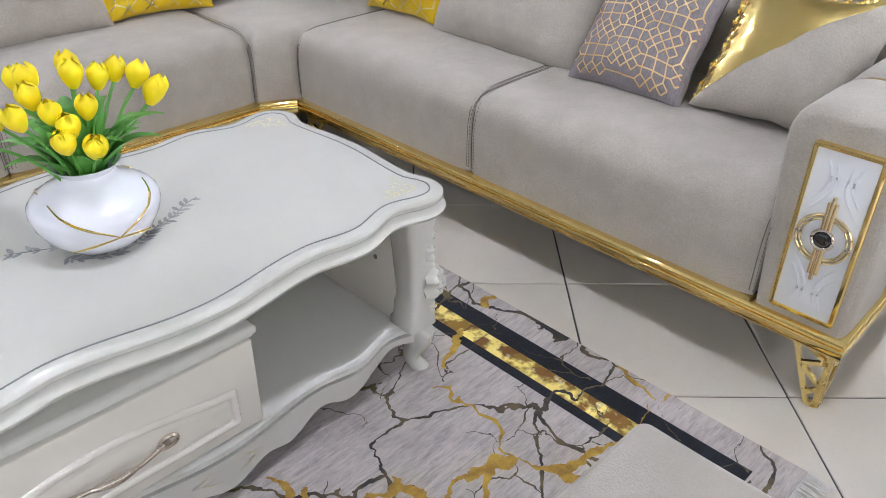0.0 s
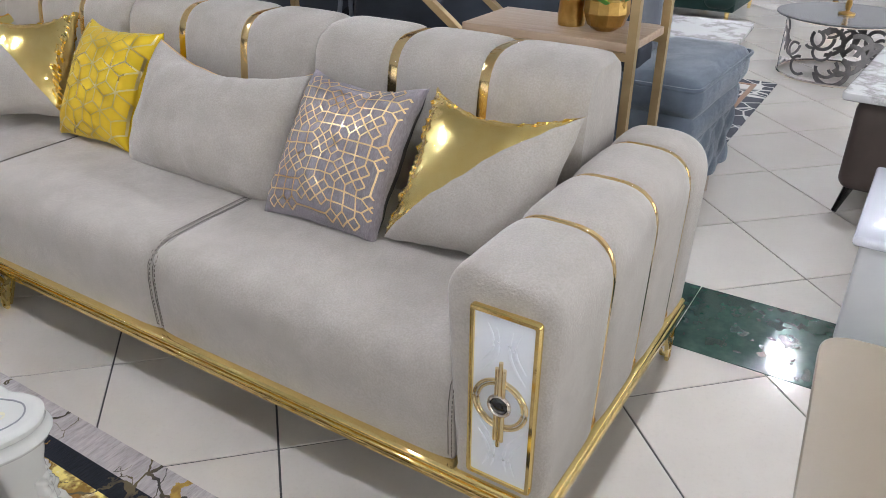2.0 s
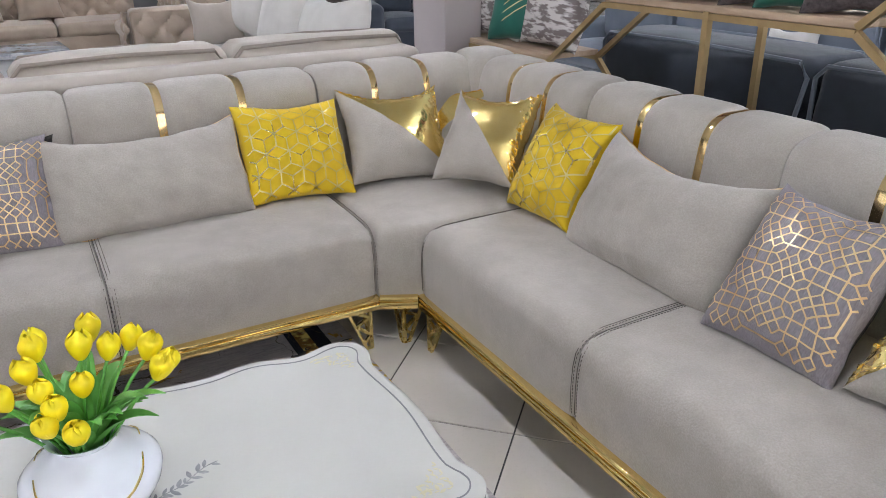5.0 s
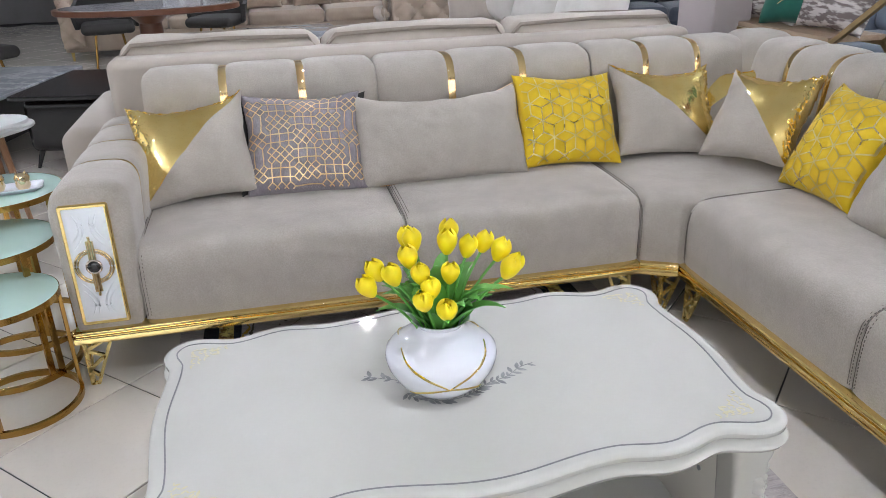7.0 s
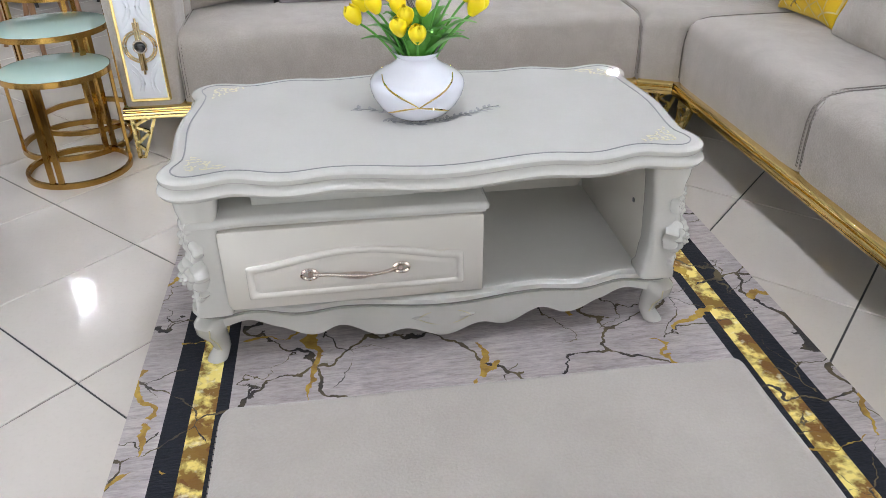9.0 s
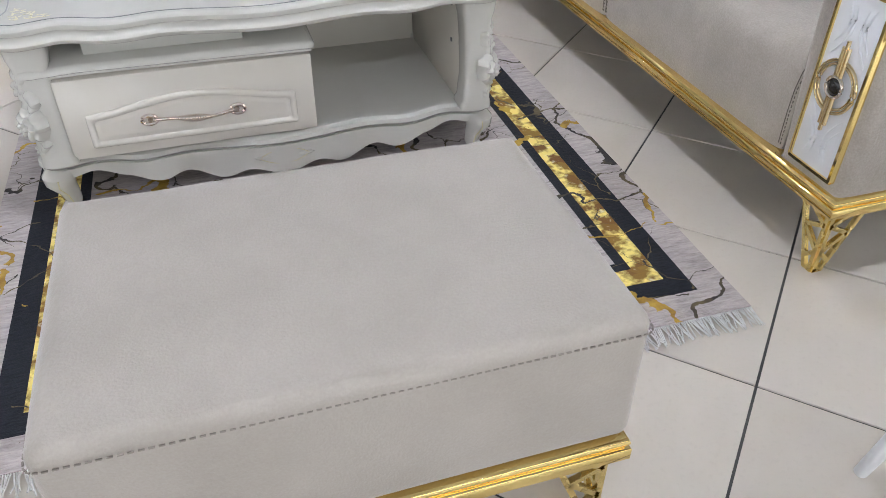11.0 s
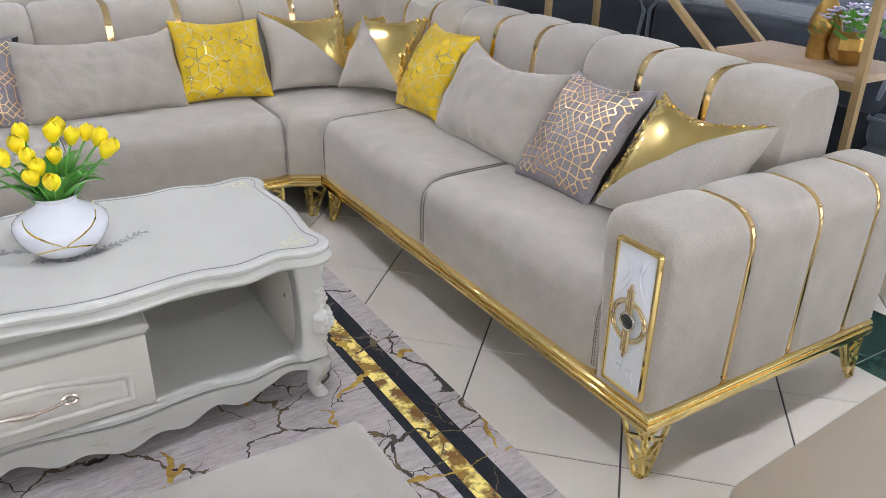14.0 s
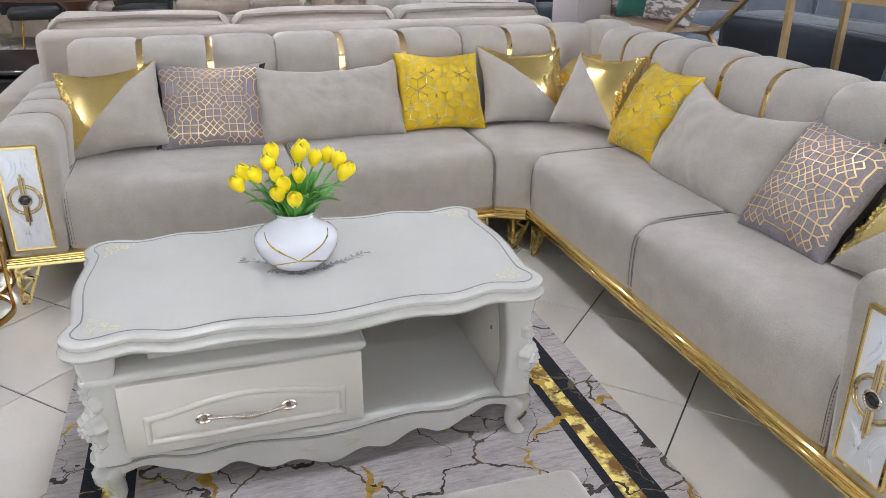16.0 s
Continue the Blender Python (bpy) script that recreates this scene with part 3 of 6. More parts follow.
def armrest(parent, a0, a1, inner):
    """A rolled arm of four padded channels; inner: -1 when the seat is on its low-x side, 1 on its high-x side."""
    lo, hi = (a0 - 0.03, a1 + 0.008) if inner < 0 else (a0 - 0.008, a1 + 0.03)
    rl, rh = (0.085, 0.115) if inner < 0 else (0.115, 0.085)
    out = densify(round_outline([(a0 + 0.004, 0.201), (a1 - 0.004, 0.201), (hi, 0.678), (lo, 0.678)], [0.006, 0.006, rh, rl], 8), 0.05)
    cuts = [0.0, 0.27, 0.525, 0.77, 0.92]
    arm_front = None
    for i in range(4):
        a, b = cuts[i], cuts[i + 1]
        st = swell(a + 0.001, b - 0.001, 0.020)
        if i == 0:
            st = [(0.002, 0.040), (0.003, 0.022), (0.008, 0.011), (0.018, 0.003), (0.035, 0.0)] + [s for s in st if s[0] > 0.06]
        rings = [[(q[0], s, q[1] if o[1] > 0.24 else o[1]) for o, q in zip(out, inset_profile(out, ins))] for s, ins in st]
        ob = part("arm_channel", loft(rings), FABRIC, parent)
        arm_front = arm_front or ob
    for c in cuts[1:4]:
        rings = [[(q[0], c + o, q[1]) for q in inset_profile(out, ins)] for o, ins in ((-0.0075, 0.016), (-0.006, 0.009), (0.0, 0.0075), (0.006, 0.009), (0.0075, 0.016))]
        part("gold_band", loft(rings), GOLD_BAND, parent, "polished gold band")
    # front plate
    c = (a0 + a1) / 2 + (0.005 if inner < 0 else -0.005)
    w, z0, z1 = 0.070, 0.220, 0.612
    frame_out = round_outline([(c - w, z0), (c + w, z0), (c + w, z1), (c - w, z1)], 0.010, 3)
    frame_in = round_outline([(c - w + 0.010, z0 + 0.010), (c + w - 0.010, z0 + 0.010), (c + w - 0.010, z1 - 0.010), (c - w + 0.010, z1 - 0.010)], 0.004, 3)
    bm = bmesh.new()
    rings = [[(x, 0.004, z) for x, z in frame_out], [(x, -0.006, z) for x, z in frame_out], [(x, -0.009, z) for x, z in inset_profile(frame_out, 0.003)], [(x, -0.009, z) for x, z in frame_in], [(x, 0.0, z) for x, z in frame_in]]
    loft(rings, bm, caps=False)
    plate = part("front_plate", box(c - w + 0.006, c + w - 0.006, -0.004, 0.006, z0 + 0.006, z1 - 0.006, 0.002), WHITE_PANEL, parent, "white pressed panel in a gold frame")
    part("gold_frame", bm, GOLD, plate)
    zc = 0.416
    for sgn in (-1, 1):
        for flip in (-1, 1):
            for start, reach, bend in ((0.055, 0.105, 0.030), (0.080, 0.085, 0.012)):
                pts = []
                for k in range(9):
                    q = k / 8
                    pts.append((c + flip * (0.046 - bend * q - 0.018 * math.sin(math.pi * q)), -0.0036, zc + sgn * (start + reach * q)))
                part("pressed_leaf", tube(pts, 0.0032, 6, taper=[0.3 + 0.9 * math.sin(math.pi * (0.06 + 0.88 * k / 8)) for k in range(9)]), WHITE_PANEL, plate)
    for sgn in (-1, 1):
        bm = bmesh.new()
        for k, (dx, ln) in enumerate(((-0.007, 0.082), (0, 0.096), (0.007, 0.082))):
            tube([(c + dx, -0.012, zc + sgn * 0.018), (c + dx, -0.012, zc + sgn * ln)], 0.0042, 8, bm)
        part("ornament_bar", bm, ORNAMENT, plate)
    for rr, th in ((0.054, 0.0036), (0.046, 0.003)):
        part("ornament_ring", tube([(c + rr * math.cos(t), -0.010, zc + rr * math.sin(t)) for t in [2 * math.pi * k / 40 for k in range(40)]], th, 8, closed=True), ORNAMENT, plate)
    part("ornament_ring", tube([(c + 0.021 * math.cos(t), -0.013, zc + 0.021 * math.sin(t)) for t in [2 * math.pi * k / 28 for k in range(28)]], 0.004, 8, closed=True), SILVER, plate)
    gem = move(spin([(0.019, 0), (0.019, 0.004), (0.014, 0.008), (0.006, 0.0095)], 24), pose(c, -0.008, zc, 90, 0, 0))
    part("black_stone", gem, BLACK_GEM, plate)


def sofa(name, m, length, seats, arm, side, modules, label):
    ob = root(name, label, "sofa", m, "corner sofa set")
    for i, (a, b) in enumerate(seats):
        seat_block(ob, a, b)
    armrest(ob, *arm, -1 if side > 0 else 1)
    lo, hi = min(seats[0][0], arm[0]), max(seats[-1][1], arm[1])
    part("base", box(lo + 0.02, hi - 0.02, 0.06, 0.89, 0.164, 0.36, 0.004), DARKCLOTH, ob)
    part("back_base", box(min(x for x, _ in modules) + 0.004, max(x for _, x in modules) - 0.004, 0.62, 0.885, 0.21, 0.40, 0.01), FABRIC, ob)
    channel_back(ob, modules, lambda s, d, z: (s, d, z))
    rail(ob, [(lo + 0.008, 0.9), (lo + 0.008, 0.002), (hi - 0.008, 0.002), (hi - 0.008, 0.9)])
    for x, sx in ((lo + (0.045 if side > 0 else 0.012), 1), (hi - (0.012 if side > 0 else 0.030), -1)):
        truss_leg(ob, x, 0.010, sx, 1)
        truss_leg(ob, x, 0.895, sx, -1)
    return ob


sofa("sofa", pose(0.0, 0.646, 0, 0, 0, -90), 1.99, [(0.047, 0.892), (0.892, 1.776)], (1.778, 1.988), 1, [(0.075, 0.896), (0.896, 1.742)],
     "taupe velvet sofa with gold bands, fluted back and gold pierced legs")
sofa("sofa", pose(-2.045, 0.655, 0, 0, 0, 0), 1.94, [(0.222, 1.078), (1.078, 1.917)], (0.010, 0.220), -1, [(0.225, 1.095), (1.095, 1.985)],
     "taupe velvet sofa with gold bands and white plated armrest")

corner = root("corner_sofa", "taupe velvet corner seat joining the two sofas", "sofa", None, "corner sofa set")
foot = [(-0.126, 0.662), (-0.012, 0.602), (0.74, 0.602), (0.74, 1.40), (-0.126, 1.40)]
block = round_outline(foot, [0.022, 0.022, 0.02, 0.02, 0.02], 5)
block = densify(block, 0.06)
part("seat_cushion", loft([[(0.31 + (x - 0.31) * (1 - i), 1.0 + (y - 1.0) * (1 - i), z + (0.003 * noise.noise(Vector((x * 5, y * 5, 0))) if i > 0.04 else 0)) for x, y in block] for i, z in ((0.008, 0.196), (0.0, 0.24), (0.0, 0.362), (0.008, 0.395), (0.028, 0.420), (0.066, 0.438), (0.12, 0.446), (0.30, 0.450), (0.60, 0.450))]), FABRIC, corner)
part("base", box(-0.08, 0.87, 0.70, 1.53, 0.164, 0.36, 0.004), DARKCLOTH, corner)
channel_back(corner, [(-0.055, 0.66)], lambda s, d, z: (s, d + 0.655, z))
channel_back(corner, [(0.573, 1.30)], lambda s, d, z: (d, s, z))
part("corner_post", puff(0.62, 0.905, 1.26, 1.56, 0.36, 0.872, 0.09, (0.01, 0.01, 0.01)), FABRIC, corner)
rail(corner, [(-0.126, 0.654), (-0.008, 0.594)])
truss_leg(corner, -0.045, 0.640, 1, 1)
truss_leg(corner, 0.88, 1.53, -1, -1)

# ---- ottoman ----
ott = root("ottoman", "beige velvet ottoman bench with stitched top and gold base", "ottoman", pose(-1.088, -1.515, 0))
part("cushion", puff(-0.372, 0.372, -0.25, 0.25, 0.205, 0.436, 0.022, (0.004, 0.004, 0.008), n=10, wobble=0.003), FABRIC_TOP, ott)
hx, hy = 0.369, 0.247
ring = round_outline([(-hx, -hy), (hx, -hy), (hx, hy), (-hx, hy)], 0.02, 4)
row = [Vector((x * 1.013, y * 1.019, 0.4115)) for x, y in densify(ring, 0.0105)]
bm = bmesh.new()
for p, q in zip(row, row[1:] + row[:1]):
    bar(p, p.lerp(q, 0.62), 0.0022, 0.0018, bm)
part("stitched_seam", bm, SEAM_THREAD, ott, smooth=False)
rail(ott, [(-0.36, 0.24), (-0.36, -0.24), (0.36, -0.24), (0.36, 0.24), (-0.36, 0.24)])
for sx in (-1, 1):
    for sy in (-1, 1):
        truss_leg(ott, sx * 0.352, sy * 0.232, -sx, -sy)

# ---- rug ----
bm = bmesh.new()
bmesh.ops.create_grid(bm, x_segments=60, y_segments=90, size=1)
for v in bm.verts:
    v.co = Vector((v.co.x * RUG_HX, v.co.y * RUG_HY, 0.010 + 0.0012 * noise.noise(Vector((v.co.x * 4, v.co.y * 6, 0)))))
edge = [e for e in bm.edges if e.is_boundary]
ext = bmesh.ops.extrude_edge_only(bm, edges=edge)["geom"]
for v in ext:
    if isinstance(v, bmesh.types.BMVert):
        v.co.z = 0.0015
rug = root("rug", "printed rug with cracked stone ground and black and gold border", "rug", pose(-0.983, -0.130, 0))
part("carpet", bm, RUG, rug)
bm = bmesh.new()
rnd = random.Random(5)
for side in (-1, 1):
    x = -RUG_HX + 0.006
    while x < RUG_HX:
        ln, sw = rnd.uniform(0.038, 0.056), rnd.uniform(-0.016, 0.016)
        y = side * RUG_HY
        tube([(x, y, 0.008), (x + sw * 0.4, y + side * ln * 0.5, 0.006), (x + sw, y + side * ln, 0.004)], 0.0017, 4, bm)
        x += 0.0042
tagged(part("fringe", bm, FRINGE, rug, "white cotton fringe"), kind="stuff")

# ---- pillows ----


SHAPE = {"pinch": 0.10, "sag": 0.02, "round": 0.0, "wrinkle": 1.0}


def pillow_point(u, v, w, h, t, seed=0.0):
    """A place on the front of a pillow: u, v from -1 to 1."""
    pinch = SHAPE["pinch"]
    x = u * w / 2 * (1 - pinch * (1 - v * v))
    y = v * h / 2 * (1 - pinch * (1 - u * u))
    z = 0.62 * t * ((1 - abs(u) ** 2.7) * (1 - abs(v) ** 2.7)) ** 0.5
    y -= SHAPE["sag"] * (1 - u * u) * max(v, 0.0) ** 3
    k = 1 - SHAPE["round"] * abs(u * v) ** 3
    x, y = x * k, y * k
    rim = min(1.0, max(abs(u), abs(v)) ** 4)
    q = Vector((x * 6 + seed, y * 6, seed * 0.7))
    z += (1 - rim) * 0.010 * noise.noise(q) + SHAPE["wrinkle"] * (0.005 * noise.noise(q * 2.6) + 0.0022 * noise.noise(q * 6.5)) * (1 - max(abs(u), abs(v)) ** 12)
    x += 0.006 * noise.noise(q * 1.4 + Vector((9, 0, 0))) + 0.003 * noise.noise(q * 4.2)
    y += 0.006 * noise.noise(q * 1.4 + Vector((0, 9, 0))) + 0.003 * noise.noise(q * 4.2 + Vector((5, 5, 0)))
    return Vector((x, y, max(z, 0.0005)))


def pillow_mesh(w, h, t, seed, keep=None, n=30, sides=(1, -1), crumple=0.0, diag=-1):
    bm = bmesh.new()
    for side in sides:
        grid = {}
        for i in range(n + 1):
            for j in range(n + 1):
                u, v = -math.cos(math.pi * i / n) * 0.35 + (2 * i / n - 1) * 0.65, -math.cos(math.pi * j / n) * 0.35 + (2 * j / n - 1) * 0.65
                p = pillow_point(u, v, w, h, t, seed=seed)
                if crumple:
                    e = max(abs(u), abs(v))
                    p.z += crumple * (abs(noise.noise(Vector((u * 13, v * 13, seed)))) - 0.15) * (0.02 + 1.3 * e ** 10 * (1 - e ** 30)) * (1 if v > -0.9 else 0.2)
                grid[i, j] = bm.verts.new((p.x, p.y, side * p.z))
        for i in range(n):
            for j in range(n):
                a, b, c, d = grid[i, j], grid[i + 1, j], grid[i + 1, j + 1], grid[i, j + 1]
                halves = (((a, b, d), i + 0.33, j + 0.33), ((b, c, d), i + 0.66, j + 0.66)) if diag < 0 else (((a, b, c), i + 0.66, j + 0.33), ((a, c, d), i + 0.33, j + 0.66))
                for tri, ci, cj in halves:
                    if keep is None or keep(ci / n * 2 - 1, cj / n * 2 - 1):
                        bm.faces.new(tri)
    loose = [v for v in bm.verts if not v.link_faces]
    bmesh.ops.delete(bm, geom=loose, context="VERTS")
    bmesh.ops.remove_doubles(bm, verts=bm.verts, dist=0.0012)
    return bm


def foil(segments, w, h, t, seed, width):
    """Printed lines on a pillow's front, as thin raised strips."""
    bm = bmesh.new()
    for (x0, y0), (x1, y1) in segments:
        k = max(1, round(math.hypot(x1 - x0, y1 - y0) / 0.012))
        n = Vector((y0 - y1, x1 - x0, 0)).normalized() * width / 2
        prev = None
        for i in range(k + 1):
            x, y = x0 + (x1 - x0) * i / k, y0 + (y1 - y0) * i / k
            pair = []
            for s in (-1, 1):
                u, v = (x + s * n.x) / (w / 2), (y + s * n.y) / (h / 2)
                if max(abs(u), abs(v)) > 0.985:
                    pair = None
                    break
                p = pillow_point(u, v, w, h, t, seed=seed)
                pair.append(Vector((p.x, p.y, p.z + 0.0028)))
            if pair:
                pair = [bm.verts.new(p) for p in pair]
                if prev:
                    bm.faces.new((prev[0], prev[1], pair[1], pair[0]))
            prev = pair
    return bm


def basis(c, right, up):
    r = Vector(right).normalized()
    n = r.cross(Vector(up)).normalized()
    u = n.cross(r)
    m = Matrix((r, u, n)).transposed().to_4x4()
    m.translation = c
    return m


def cube_lines(w, h, s):
    """Edges of a tumbling-cube pattern."""
    out = []
    dx, dy = s * math.sqrt(3), s * 1.5
    rows, cols = int(h / dy) + 3, int(w / dx) + 3
    for j in range(-rows, rows):
        for i in range(-cols, cols):
            cx, cy = (i + 0.5 * (j % 2)) * dx, j * dy
            for k in range(3):
                a = math.radians(90 + 120 * k)
                tip = (cx + s * math.cos(a), cy + s * math.sin(a))
                out.append(((cx, cy), tip))
                for d in (-60, 60):
                    b = a + math.radians(d)
                    out.append((tip, (cx + s * math.cos(b), cy + s * math.sin(b))))
    return [(a, b) for a, b in out if max(abs(a[0]), abs(b[0])) < w / 2 * 1.05 and max(abs(a[1]), abs(b[1])) < h / 2 * 1.05]


def lattice_lines(w, h, s):
    """Clusters of small diamonds set in half drop, joined by upright and level lines into chamfered cells."""
    out = []
    ni, nj = int(w / 2 / (6 * s)) + 2, int(h / 2 / (4 * s)) + 2
    for i in range(-ni, ni + 1):
        for j in range(-nj, nj + 1):
            if (i + j) % 2:
                continue
            cx, cy = 6 * i, 4 * j
            seg = []
            for m in range(-3, 4):
                for n in range(-2, 2):
                    if (m + n) % 2 == 0:
                        seg += [((m, n), (m + d, n + 1)) for d in (-1, 1) if abs(m + d) <= 3 and not (abs(m) == 3 and n == -2)]
            seg += [((m, 2), (m, 6)) for m in (-2, 0, 2)]
            seg += [((-3, 3), (3, 3)), ((-3, 5), (3, 5))]
            out += [(((cx + a) * s, (cy + b) * s), ((cx + c) * s, (cy + d) * s)) for (a, b), (c, d) in seg]
    return [(a, b) for a, b in out if max(abs(a[0]), abs(b[0])) < w / 2 and max(abs(a[1]), abs(b[1])) < h / 2]


PINCH = {"gold": (0.11, 0.045, 0.02), "plain": (0.06, 0.068, 0.05), "grey": (0.075, 0.02, 0.01), "yellow": (0.075, 0.015, 0.01)}


def pillow(kind, c, right, up, w, h, t, seed, label, flip=1):
    SHAPE["pinch"], SHAPE["sag"], SHAPE["round"] = PINCH[kind]
    SHAPE["wrinkle"] = 0.3 if kind == "gold" else 1.0
    ob = root("throw_pillow", label, "pillow", basis(c, right, up), "sofa pillows")
    if kind == "gold":
        keep = (lambda u, v: v > flip * u)
        part("fabric_half", pillow_mesh(w, h, t, seed, lambda u, v: not keep(u, v), n=64, diag=flip), FABRIC, ob)
        part("gold_half", pillow_mesh(w, h, t, seed, keep, n=64, crumple=0.05, diag=flip), GOLD_FOIL, ob, "crumpled shiny gold foil")
    else:
        cloth = part("cover", pillow_mesh(w, h, t, seed, sides=(1,) if kind == "grey" else (1, -1), n=64), {"yellow": YELLOW, "grey": GREYVEL, "plain": FABRIC}[kind], ob)
        if kind == "yellow":
            tagged(part("foil_print", foil(cube_lines(w, h, 0.050), w, h, t, seed, 0.0048), GOLD_YEL, cloth, "gold cube pattern"), kind="stuff")
        if kind == "grey":
            part("back_cover", pillow_mesh(w * (1.10 if seed == 7.0 else 0.99), h * 0.97, t, seed, sides=(-1,)), DKGREY, ob, "dark grey backing")
            tagged(part("foil_print", foil(lattice_lines(w, h, 0.0165), w, h, t, seed, 0.0042), GOLD_PALE, cloth, "copper gold lattice pattern"), kind="stuff")
        if kind == "plain":
            rim = []
            for a, b in (((-1, 1), (1, 1)), ((1, 1), (1, -1)), ((1, -1), (-1, -1)), ((-1, -1), (-1, 1))):
                for k in range(14):
                    s = k / 14
                    p = pillow_point(a[0] + (b[0] - a[0]) * s, a[1] + (b[1] - a[1]) * s, w, h, t, seed=seed)
                    rim.append((p.x, p.y, 0))
            part("gold_piping", tube(rim, 0.0032, 6, closed=True), GOLD_PALE, cloth)
    return ob


UR, UL = (0.24, 0, 0.305), (0, 0.21, 0.32)
RR, RL = (0, -1, 0), (1, 0, 0)
pillow("grey", (0.445, -0.528, 0.610), (0.01, -1, 0.0), UR, 0.37, 0.42, 0.14, 1.0, "grey pillow with copper lattice print leaning on the sofa back")
pillow("gold", (0.470, -0.925, 0.618), (0.06, -1, -0.03), UR, 0.40, 0.41, 0.14, 2.0, "half gold foil and half taupe pillow beside the armrest", 1)
pillow("plain", (0.470, -0.035, 0.602), (0.0, -1, -0.02), (0.18, 0, 0.32), 0.66, 0.405, 0.17, 3.0, "long plain taupe pillow with gold piping")
pillow("yellow", (0.492, 0.470, 0.622), (0.0, -1, 0.0), (0.19, 0, 0.32), 0.36, 0.40, 0.14, 4.0, "yellow velvet pillow with gold cube print")
pillow("yellow", (-0.225, 1.165, 0.615), (1, -0.03, -0.03), UL, 0.415, 0.385, 0.13, 5.0, "yellow velvet pillow with gold cube print beside the corner seat")
pillow("plain", (-0.745, 1.155, 0.600), (1, -0.01, 0.01), UL, 0.68, 0.385, 0.17, 6.0, "long plain taupe pillow with gold piping on the long sofa")
pillow("grey", (-1.255, 1.160, 0.606), (1, -0.02, -0.02), UL, 0.44, 0.40, 0.13, 7.0, "grey pillow with copper lattice print")
pillow("gold", (-1.650, 1.150, 0.620), (1, 0.06, 0.08), UL, 0.42, 0.40, 0.13, 8.0, "half gold foil and half taupe pillow by the far armrest", 1)
pillow("gold", (0.195, 1.165, 0.622), (1, -0.05, -0.05), UL, 0.44, 0.40, 0.13, 9.0, "half gold foil and half taupe pillow in the sofa corner", -1)
pillow("gold", (0.450, 0.885, 0.636), (0.514, -0.857, 0.03), (0.42, 0.25, 0.55), 0.36, 0.40, 0.13, 10.0, "half gold foil and half taupe pillow in the sofa corner", -1)
pillow("gold", (0.53, 1.265, 0.610), (0.8, -0.6, 0.0), (0.35, 0.35, 0.8), 0.40, 0.38, 0.06, 11.0, "gold foil pillow tucked behind others in the corner", 1)

# ---- coffee table ----
TX, TY = -1.068, -0.356
table = root("coffee_table", "ivory lacquered classical coffee table with wavy top, drawer and carved legs", "coffee table", pose(TX, TY, 0) @ Matrix.Diagonal((1, 1, 1.013, 1)))


def wave(extremes, q):
    """A smooth wave through turning points (place, height)."""
    q = abs(q)
    for (a, ha), (b, hb) in zip(extremes, extremes[1:]):
        if q <= b:
            return ha + (hb - ha) * (0.5 - 0.5 * math.cos(math.pi * (q - a) / (b - a)))
    return extremes[-1][1]


FRONT = ((0.0, 0.298), (0.235, 0.270), (0.335, 0.283), (0.452, 0.256), (0.541, 0.274))
SIDE = ((0.0, 0.576), (0.185, 0.561), (0.236, 0.578))


def serpentine(kx=1.0, ky=1.0):
    """Outline of the waved table top with rounded ears, counter-clockwise."""
    pts = []
    cx, cy, r = 0.541, 0.236, 0.0375
    for q in range(4):
        s = (-1, 1, 1, -1)[q]
        if q % 2 == 0:
            sy = -1 if q == 0 else 1
            run = [(-cx + 2 * cx * k / 72, 0) for k in range(72)]
            pts += [(x * -sy, sy * wave(FRONT, x)) for x, _ in run]
            ox, oy, a0 = cx * -sy, cy * sy, (-90 if q == 0 else 90)
        else:
            sx = s
            pts += [(sx * wave(SIDE, y), sx * y) for y in [-cy + 2 * cy * k / 32 for k in range(32)]]
            ox, oy, a0 = cx * sx, cy * sx, (0 if sx > 0 else 180)
        pts += [(ox + r * math.cos(radians(a0 + 9 * k)), oy + r * math.sin(radians(a0 + 9 * k))) for k in range(10)]
    return [(x * kx, y * ky) for x, y in pts]


inner = serpentine(0.953, 1.05)
top = inset_profile(inner, -0.026)
prof = [(0.030, 0.434), (0.006, 0.436), (-0.004, 0.441), (-0.008, 0.449), (-0.004, 0.457), (0.006, 0.461), (0.008, 0.465), (0.002, 0.467), (-0.002, 0.471), (-0.002, 0.479), (0.003, 0.4835), (0.010, 0.485), (0.014, 0.485)]
part("tabletop", loft([[(x, y, z) for x, y in inset_profile(top, i)] for i, z in prof]), LACQUER, table)
line = inset_profile(top, 0.026)
a, b = inset_profile(top, 0.0245), inset_profile(top, 0.0275)
bm = loft([[(x, y, 0.4851) for x, y in a], [(x, y, 0.4860) for x, y in a], [(x, y, 0.4860) for x, y in b], [(x, y, 0.4851) for x, y in b]], caps=False)
part("inlay_line", bm, GREYLINE, table, "thin grey inlay line")


def sprig(bm, x, y, ang, size, z=0.4854):
    """A leaf print: a thin flat almond."""
    z += 0.00003 * (len(bm.faces) // 10)
    ca, sa = math.cos(ang), math.sin(ang)
    pts = []
    for s, w in ((0, 0), (0.25, 0.16), (0.55, 0.2), (0.8, 0.12), (1, 0), (0.8, -0.1), (0.55, -0.17), (0.25, -0.14)):
        pts.append((x + size * (s * ca - w * sa), y + size * (s * sa + w * ca)))
    loft([[(px, py, z - 0.0003) for px, py in pts], [(px, py, z) for px, py in pts]], bm)


def ribbon(bm, pts, w, z=0.4857):
    for (x0, y0), (x1, y1) in zip(pts, pts[1:]):
        bar((x0, y0, z - 0.0003), (x1, y1, z - 0.0003), w, 0.0008, bm)


